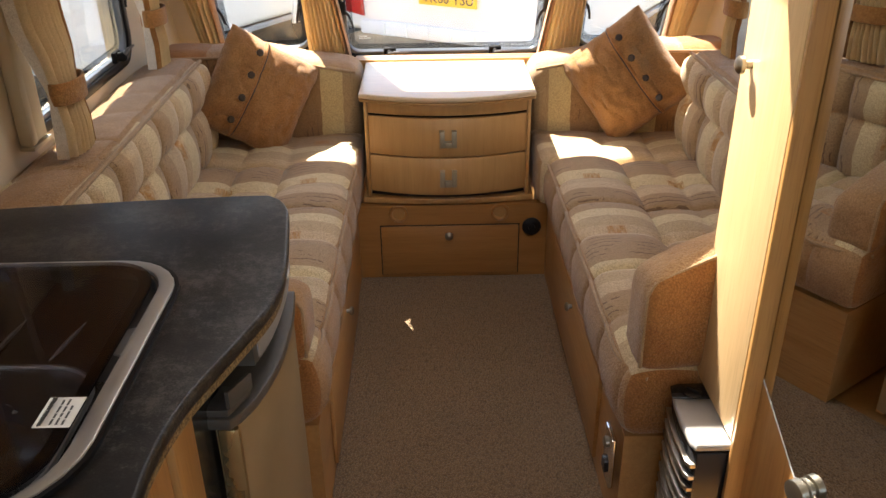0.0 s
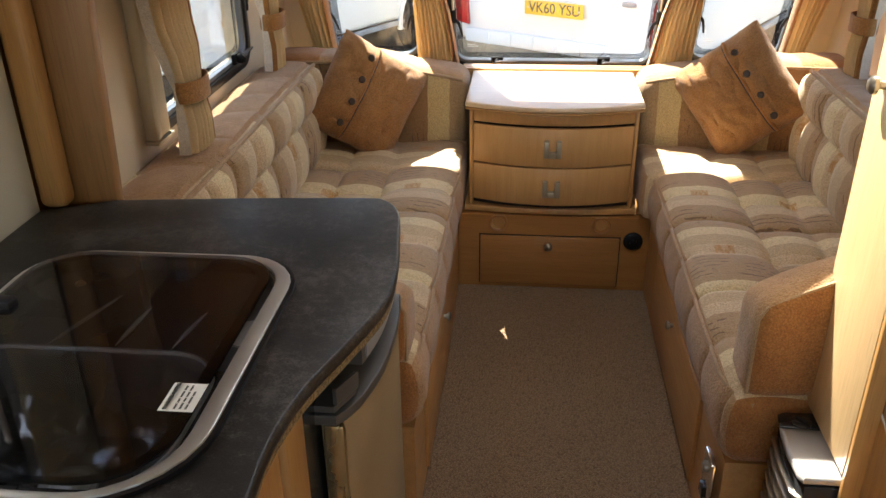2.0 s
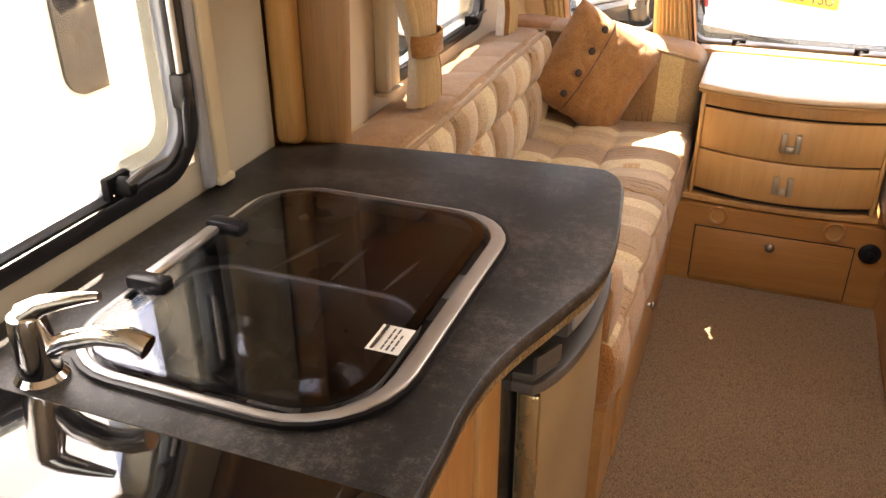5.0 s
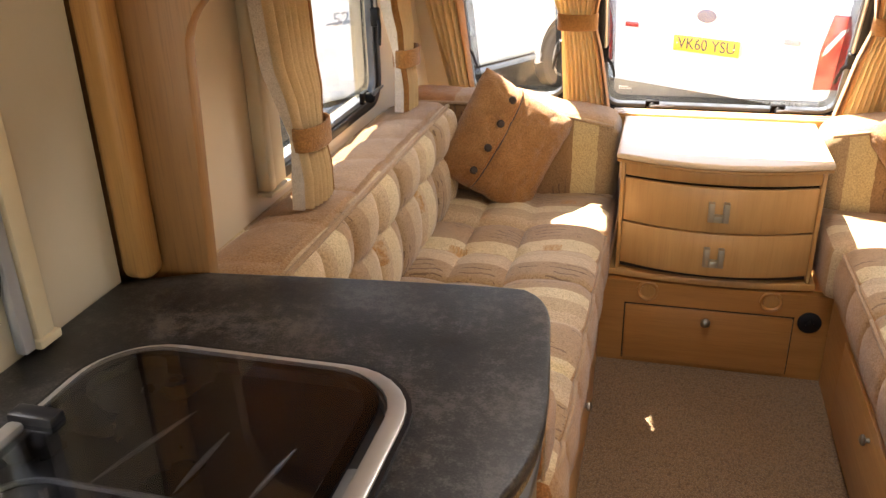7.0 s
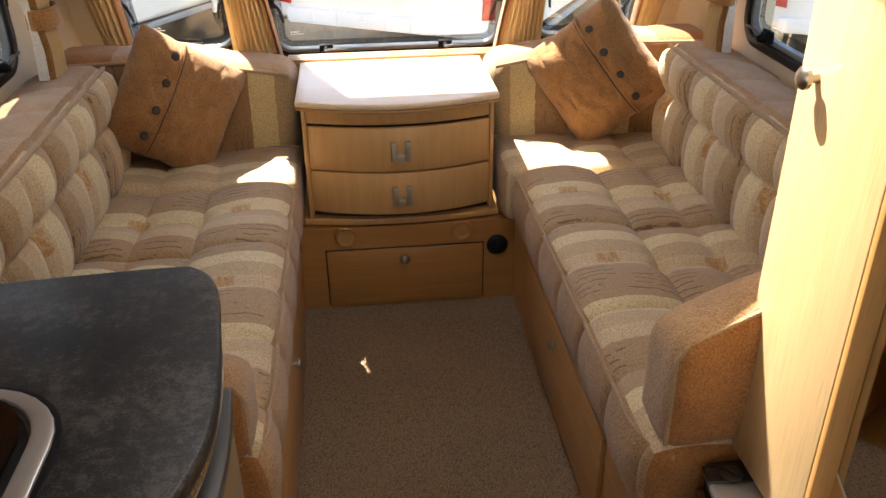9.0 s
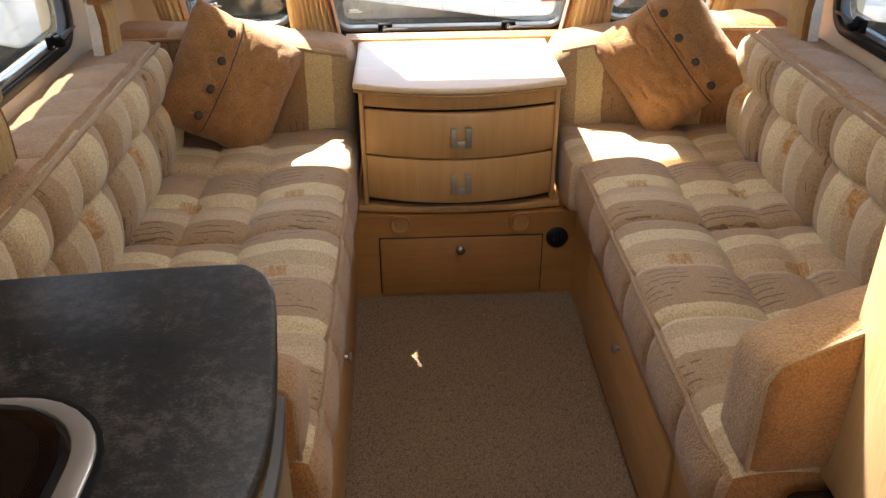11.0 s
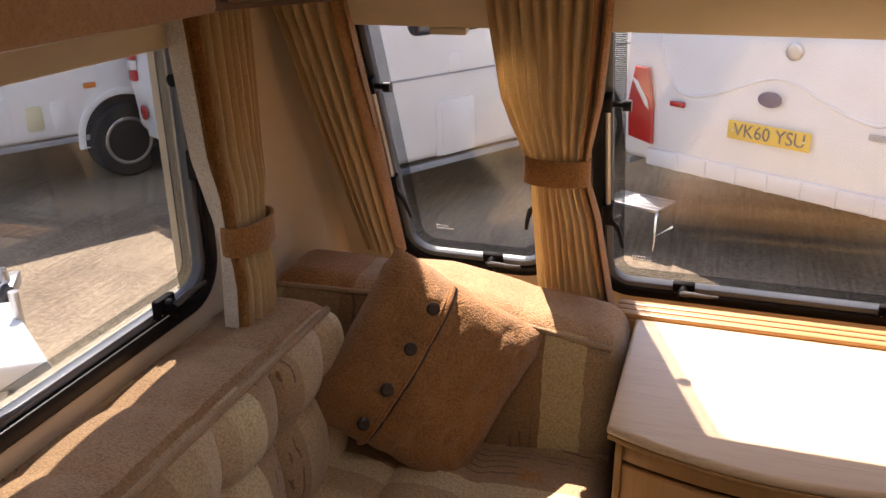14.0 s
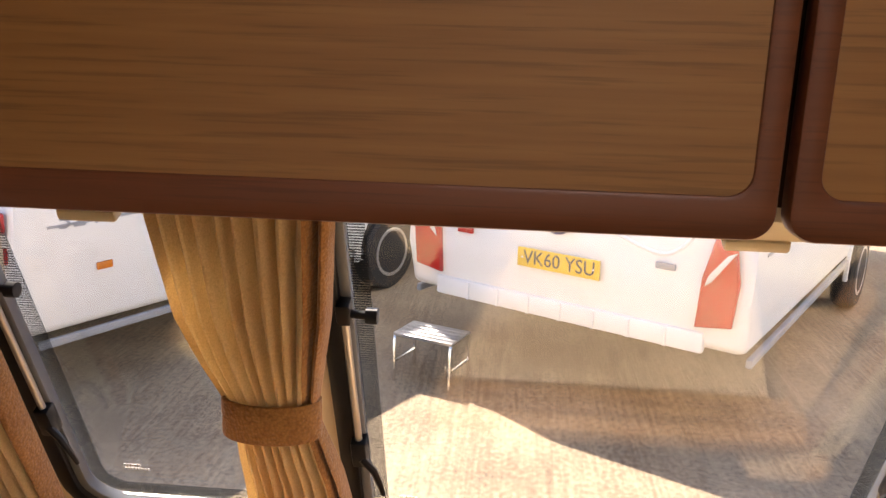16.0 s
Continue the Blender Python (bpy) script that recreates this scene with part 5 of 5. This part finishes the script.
plate = thing("socket_plate", "chrome socket plate on the sofa base", "socket")
part("plate", box(0.330, 0.3415, 1.835, 1.905, 0.135, 0.275, 0.003), CHROME, plate)
part("switch", box(0.322, 0.331, 1.855, 1.885, 0.165, 0.195, 0.003), BLACK_SATIN, plate, "black switch")
part("cap", lathe([(0.013, 0), (0.013, 0.008), (0.009, 0.012), (0.002, 0.012)], 16), PEWTER, plate, "round socket cap", at=Matrix(((0, 0, -1, 0.331), (1, 0, 0, 1.87), (0, 1, 0, 0.245), (0, 0, 0, 1))))

post = thing("bulkhead", "brown wooden bulkhead frame between kitchen and lounge", "partition", kind="structure")
part("post", box(-0.97, -0.918, 1.70, 1.748, 0.9, TOP, 0.016, 3), POST_WOOD, post)
arch = [(-1.039, 0.0), (-0.845, 0.0), (-0.845, 0.90), (-0.830, 1.23)]
arch += [(-0.700 - 0.13 * math.cos(a), 1.235 + 0.11 * math.sin(a)) for a in (math.pi / 2 * k / 8 for k in range(1, 9))] + [(-0.60, 1.345), (-0.60, TOP), (-1.039, TOP)]
part("board", prism(arch, 1.750, 1.778, 0.003), BROWN_POST, post, at=Matrix(((1, 0, 0, 0), (0, 0, 1, 0), (0, 1, 0, 0), (0, 0, 0, 1))))
kit = thing("kitchen_blind", "ivory blind frame beside the kitchen window", "blind")
part("rail", box(-0.969, -0.948, 1.492, 1.524, 0.915, 1.50, 0.005), IVORY, kit)
part("rail", box(-0.969, -0.952, 1.468, 1.489, 0.905, 1.50, 0.004), GREY_SKIRT, kit, "grey inner blind rail")
part("foot", box(-0.969, -0.944, 1.488, 1.530, 0.903, 0.916, 0.003), IVORY, kit)

# ---- outside ----
bm = bmesh.new()
bmesh.ops.create_grid(bm, x_segments=60, y_segments=60, size=200)
bm.transform(Matrix.Translation((0, 0, GROUND)))
tagged(part("ground", bm, CONCRETE), "brushed concrete yard in the sun", "ground", kind="structure")


def wheel(parent, at):
    tyre = part("wheel", lathe([(0.20, -0.085), (0.29, -0.085), (0.315, -0.06), (0.315, 0.06), (0.29, 0.085), (0.20, 0.085)], 40), TYRE, parent, "black tyre", at=at)
    bm = ring([(0.205 * math.cos(a), 0.205 * math.sin(a)) for a in (2 * math.pi * k / 40 for k in range(40))], [(0.175 * math.cos(a), 0.175 * math.sin(a)) for a in (2 * math.pi * k / 40 for k in range(40))], 0.03, 0.088, 0.006)
    lathe([(0.05, 0.02), (0.05, 0.07), (0.03, 0.082), (0.005, 0.084)], 20, bm)
    for k in range(7):
        spoke = box(0.04, 0.185, -0.018, 0.018, 0.045, 0.070, 0.006)
        spoke.transform(pose(0, 0, 0, 0, 0, 360 / 7 * k))
        joined(bm, spoke)
    part("rim", bm, ALLOY, tyre, "spoked alloy rim", at=at)
    # dark disc that paints the shade behind the spokes
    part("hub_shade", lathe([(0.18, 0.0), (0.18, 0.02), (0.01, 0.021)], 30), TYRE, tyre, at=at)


FACE = Matrix(((1, 0, 0, 0), (0, 0, -1, 0), (0, 1, 0, 0), (0, 0, 0, 1)))


def caravan(m, long, wide, high, label, words, low=0.46, lamps="tall", hatches=(), marker=None, number=""):
    """A parked touring caravan seen from its rear: local x across, y ahead from the rear, z up from the ground."""
    ob = thing("touring_caravan", label, "caravan", "parked caravans")
    h = wide / 2
    outline = [(0.02, low), (long * 0.94, low - 0.06), (long, 0.8), (long - 0.25, high - 0.5), (long - 0.6, high), (0.45, high), (0.16, high - 0.35), (0.05, 1.35), (0.0, 0.80)]
    own = bmesh.new()
    front = [own.verts.new((-h, y, z)) for y, z in outline]
    rear = [own.verts.new((h, y, z)) for y, z in outline]
    own.faces.new(front)
    own.faces.new(rear[::-1])
    for k in range(len(outline)):
        own.faces.new((front[k], front[(k + 1) % len(outline)], rear[(k + 1) % len(outline)], rear[k]))
    bmesh.ops.bevel(own, geom=own.edges[:], offset=0.06, segments=4, affect="EDGES", profile=0.5)
    body = part("body", own, GELCOAT, ob, "white caravan body", at=m)
    # rear: bumper, plate, lamps, badge, window
    bm = box(-h + 0.22, h - 0.22, -0.010, 0.05, low - 0.02, low + 0.10, 0.02)
    bumper = part("bumper", bm, GELCOAT, ob, "white moulded bumper", at=m)
    for k in range(7):
        x = -0.62 + 0.21 * k
        part("rib", box(x, x + 0.018, -0.022, -0.002, low - 0.015, low + 0.09, 0.004), GELCOAT, bumper, at=m)
    number_plate = part("number_plate", box(-0.26, 0.26, -0.034, -0.022, 0.775, 0.888, 0.003), PLATE_YELLOW, ob, "yellow number plate", at=m)
    letters("characters", words, 0.115, m @ Matrix.Translation((0.008, -0.036, 0.832)) @ FACE, INK, number_plate, 0.92)
    for x in (-0.225, 0.225):
        part("screw_cap", lathe([(0.006, 0), (0.006, 0.004), (0.002, 0.005)], 12), PAPER, number_plate, at=m @ Matrix.Translation((x, -0.036, 0.832)) @ FACE)
    part("badge", lathe([(0.075, 0), (0.075, 0.008), (0.066, 0.011), (0.002, 0.012)], 28), BADGE, ob, "oval navy badge", at=m @ Matrix.Translation((-0.02, -0.014, 1.04)) @ FACE @ Matrix.Diagonal((1, 0.62, 1, 1)))
    swage = smooth_line([(x, z) for x, z in ((-0.86, 1.34), (-0.78, 1.16), (-0.68, 1.02), (-0.56, 0.98), (-0.34, 1.04), (0.0, 1.16), (0.34, 1.04), (0.56, 0.98), (0.68, 1.02), (0.78, 1.16), (0.86, 1.34))])
    part("swage_line", tube([(x, 0.05 * max(0.0, z - 0.8) / 0.55 - 0.002, z) for x, z in swage], 0.011, 8), GELCOAT, ob, "moulded line across the rear", at=m)
    part("emblem", lathe([(0.052, 0), (0.052, 0.006), (0.044, 0.010), (0.020, 0.008), (0.002, 0.009)], 24), ALLOY, ob, "round silver emblem", at=m @ Matrix.Translation((0.06, 0.040, 1.32)) @ FACE)
    for x, mat in ((-0.64, LAMP_RED), (0.62, GREY_SKIRT)):
        part("rear_marker", box(x - 0.055, x + 0.055, -0.022, 0.0, 0.905, 0.94, 0.006), mat, ob, at=m)
    for s in (-1, 1):
        if lamps == "tall":
            pts = [(s * (h - 0.27), 0.63), (s * (h - 0.08), 0.66), (s * (h - 0.06), 0.90), (s * (h - 0.10), 1.13), (s * (h - 0.20), 1.13), (s * (h - 0.255), 0.90)]
            lamp = part("tail_lamp", prism(pts, -0.01, 0.036, 0.014, 3), LAMP_RED, ob, "tall red tail lamp", at=m @ FACE)
            pts = [(s * (h - 0.235), 0.86), (s * (h - 0.20), 0.89), (s * (h - 0.085), 1.06), (s * (h - 0.13), 1.04), (s * (h - 0.22), 0.92)]
            part("reversing_lens", prism(pts, 0.03, 0.043, 0.004), LAMP_CLEAR, lamp, "clear lens", at=m @ FACE)
        else:
            for z0, z1, mat in ((0.84, 0.93, LAMP_RED), (0.93, 1.01, LAMP_CLEAR), (1.01, 1.12, LAMP_RED)):
                part("tail_lamp", box(s * (h - 0.15), s * (h - 0.05), -0.035, 0.01, z0, z1, 0.012), mat, ob, at=m)
            part("round_reflector", lathe([(0.062, 0), (0.062, 0.006), (0.05, 0.011), (0.003, 0.012)], 26), LAMP_RED, ob, "round red reflector", at=m @ Matrix.Translation((s * (h - 0.23), -0.016, 0.60)) @ FACE)
    part("rear_window", prism(round_rect(-0.62, 0.62, 1.40, 1.95, 0.08), -0.02, 0.03, 0.008), DARK_GLASS, ob, "dark rear window", at=m @ pose(0, 0.08, 0, -9, 0, 0) @ FACE)
    # sides: skirt, line, wheel, window, hatches
    for s in (-1, 1):
        side = m @ Matrix(((0, 0, s, s * h), (1, 0, 0, 0), (0, 1, 0, 0), (0, 0, 0, 1)))
        skirt = part("skirt", box(0.10, long * 0.9, low - 0.075, low - 0.03, -0.02, 0.012, 0.004), GREY_SKIRT, ob, "grey skirt rail", at=side)
        part("trim_line", box(0.20, long * 0.85, 1.005, 1.02, -0.004, 0.004), GREY_SKIRT, ob, "thin grey trim line", at=side, smooth=False)
        wheel(ob, side @ Matrix.Translation((3.1, 0.315, -0.025)))
        bm = ring([(3.1 + 0.40 * math.cos(a), 0.36 + 0.40 * math.sin(a)) for a in (math.pi * k / 15 - 0.05 for k in range(16))] + [(2.70, 0.30)], [(3.1 + 0.345 * math.cos(a), 0.36 + 0.345 * math.sin(a)) for a in (math.pi * k / 15 - 0.05 for k in range(16))] + [(2.755, 0.30)], -0.01, 0.02, 0.004)
        part("wheel_arch", bm, GELCOAT, ob, "white wheel arch", at=side)
        # dark sheet in place of the shade inside the arch
        part("arch_shade", prism([(3.1 + 0.345 * math.cos(a), 0.36 + 0.345 * math.sin(a)) for a in (math.pi * k / 15 for k in range(16))], -0.03, 0.003), TYRE, ob, "flat dark sheet for the shade in the wheel arch", at=side)
        part("side_window", prism(round_rect(1.0, 2.1, 1.30, 1.85, 0.08), -0.01, 0.012, 0.004), DARK_GLASS, ob, "dark side window", at=side)
        part("side_window", prism(round_rect(3.4, 4.3, 1.30, 1.85, 0.08), -0.01, 0.012, 0.004), DARK_GLASS, ob, "dark side window", at=side)
        if s > 0:
            for x0, x1, z0, z1, mat in hatches:
                hatch = part("hatch", prism(round_rect(x0, x1, z0, z1, 0.03), -0.004, 0.012, 0.004), mat, ob, "white service hatch", at=side)
                if x1 - x0 > 0.2:
                    part("hatch_lid", prism(round_rect(x0 + 0.05, x1 - 0.05, z0 + 0.05, z1 - 0.05, 0.02), 0.010, 0.018, 0.003), mat, hatch, at=side)
            if marker:
                part("side_marker", box(marker[0] - 0.05, marker[0] + 0.05, marker[1] - 0.022, marker[1] + 0.022, 0, 0.016, 0.005), AMBER, ob, "amber side marker", at=side)
            if number:
                letters("model_number", number, 0.14, side @ Matrix.Translation((0.39, 1.035, 0.002)), GREY_SKIRT, ob, 1.25)
    return ob


TURN = -30.0
caravan(Matrix.Translation((0.11, 7.16, GROUND)) @ pose(0, 0, 0, 0, 0, TURN), 5.6, 2.15, 2.55, "white touring caravan parked with its rear to the front window", "VK60 YSU", 0.50)
caravan(Matrix.Translation((-3.79, 7.10, GROUND)) @ pose(0, 0, 0, 0, 0, TURN), 5.6, 2.40, 2.55, "white touring caravan with round reflectors parked beside another", "OV11 ODU", 0.42, "round",
        ((1.24, 1.62, 0.42, 0.82, GELCOAT), (1.36, 1.48, 1.02, 1.16, GELCOAT)), (0.52, 0.745), "524")
corner = Vector((-5.35, 7.10)) - 2.37 * Vector((0.5, 0.866)) - 1.1 * Vector((0.866, -0.5))
caravan(Matrix.Translation((corner.x, corner.y, GROUND)) @ pose(0, 0, 0, 0, 0, TURN), 5.6, 2.20, 2.55, "white touring caravan farther along the row", "", 0.44, "tall",
        ((2.33, 2.46, 0.50, 0.70, CREAM_PANEL), (2.53, 2.66, 0.48, 0.72, GELCOAT), (1.30, 2.22, 0.47, 0.80, GELCOAT)), (2.86, 0.81))
corner = Vector((0.11, 7.16)) + 3.6 * Vector((0.866, -0.5)) + 1.2 * Vector((0.5, 0.866))
caravan(Matrix.Translation((corner.x, corner.y, GROUND)) @ pose(0, 0, 0, 0, 0, TURN), 5.6, 2.20, 2.55, "white touring caravan at the end of the row", "", 0.46)

caravan(Matrix.Translation((-3.12, -1.15, GROUND)), 4.6, 2.20, 2.55, "white touring caravan parked alongside with grey side windows", "", 0.46)

stool = thing("step_stool", "folding aluminium step on the concrete", "step stool")
m = Matrix.Translation((-0.63, 7.33, GROUND)) @ pose(0, 0, 0, 0, 0, -22)
for k in range(5):
    part("tread_slat", box(-0.20, 0.20, -0.125 + 0.052 * k, -0.079 + 0.052 * k, 0.285, 0.305, 0.004), ALLOY, stool, at=m)
for x in (-0.19, 0.19):
    part("leg", tube([(x, -0.13, 0.0), (x, -0.13, 0.26), (x, -0.11, 0.29), (x, 0.11, 0.29), (x, 0.13, 0.26), (x, 0.13, 0.0)], 0.011, 10), CHROME, stool, "bent tube leg", at=m)
    part("brace", tube([(x, -0.13, 0.12), (x, 0.13, 0.12)], 0.009, 8), CHROME, stool, at=m)

hitch = thing("caravan_hitch", "white towing frame with a steel hitch", "towing hitch")
m = Matrix.Translation((-3.22, 4.60, GROUND)) @ pose(0, 0, 0, 0, 0, 35)
part("fairing", prism([(-0.06, -0.10), (0.06, -0.10), (0.30, -0.75), (-0.30, -0.75)], 0.36, 0.48, 0.03, 3), GELCOAT, hitch, "white moulded fairing", at=m)
part("drawbar", tube([(0, -0.15, 0.44), (0, 0.12, 0.44)], 0.035, 14), BLACK, hitch, "black ribbed drawbar", at=m)
part("coupling", box(-0.035, 0.035, 0.10, 0.30, 0.40, 0.47, 0.012), ALLOY, hitch, "cast coupling head", at=m)
part("handle", tube([(0, 0.16, 0.46), (0, 0.14, 0.54), (0, 0.05, 0.57), (0, 0.0, 0.53)], 0.014, 10), ALLOY, hitch, "bent steel handle", at=m)
part("jockey_wheel", lathe([(0.05, -0.03), (0.09, -0.025), (0.09, 0.025), (0.05, 0.03)], 22), TYRE, hitch, at=m @ Matrix.Translation((0.12, -0.3, 0.09)) @ pose(0, 0, 0, 0, 90, 0))
part("jockey_post", tube([(0.12, -0.3, 0.09), (0.12, -0.3, 0.60)], 0.022, 12), ALLOY, hitch, at=m)
part("leg", tube([(0.2, -0.65, 0.0), (0.16, -0.55, 0.40)], 0.03, 10), GREY_SKIRT, hitch, at=m)
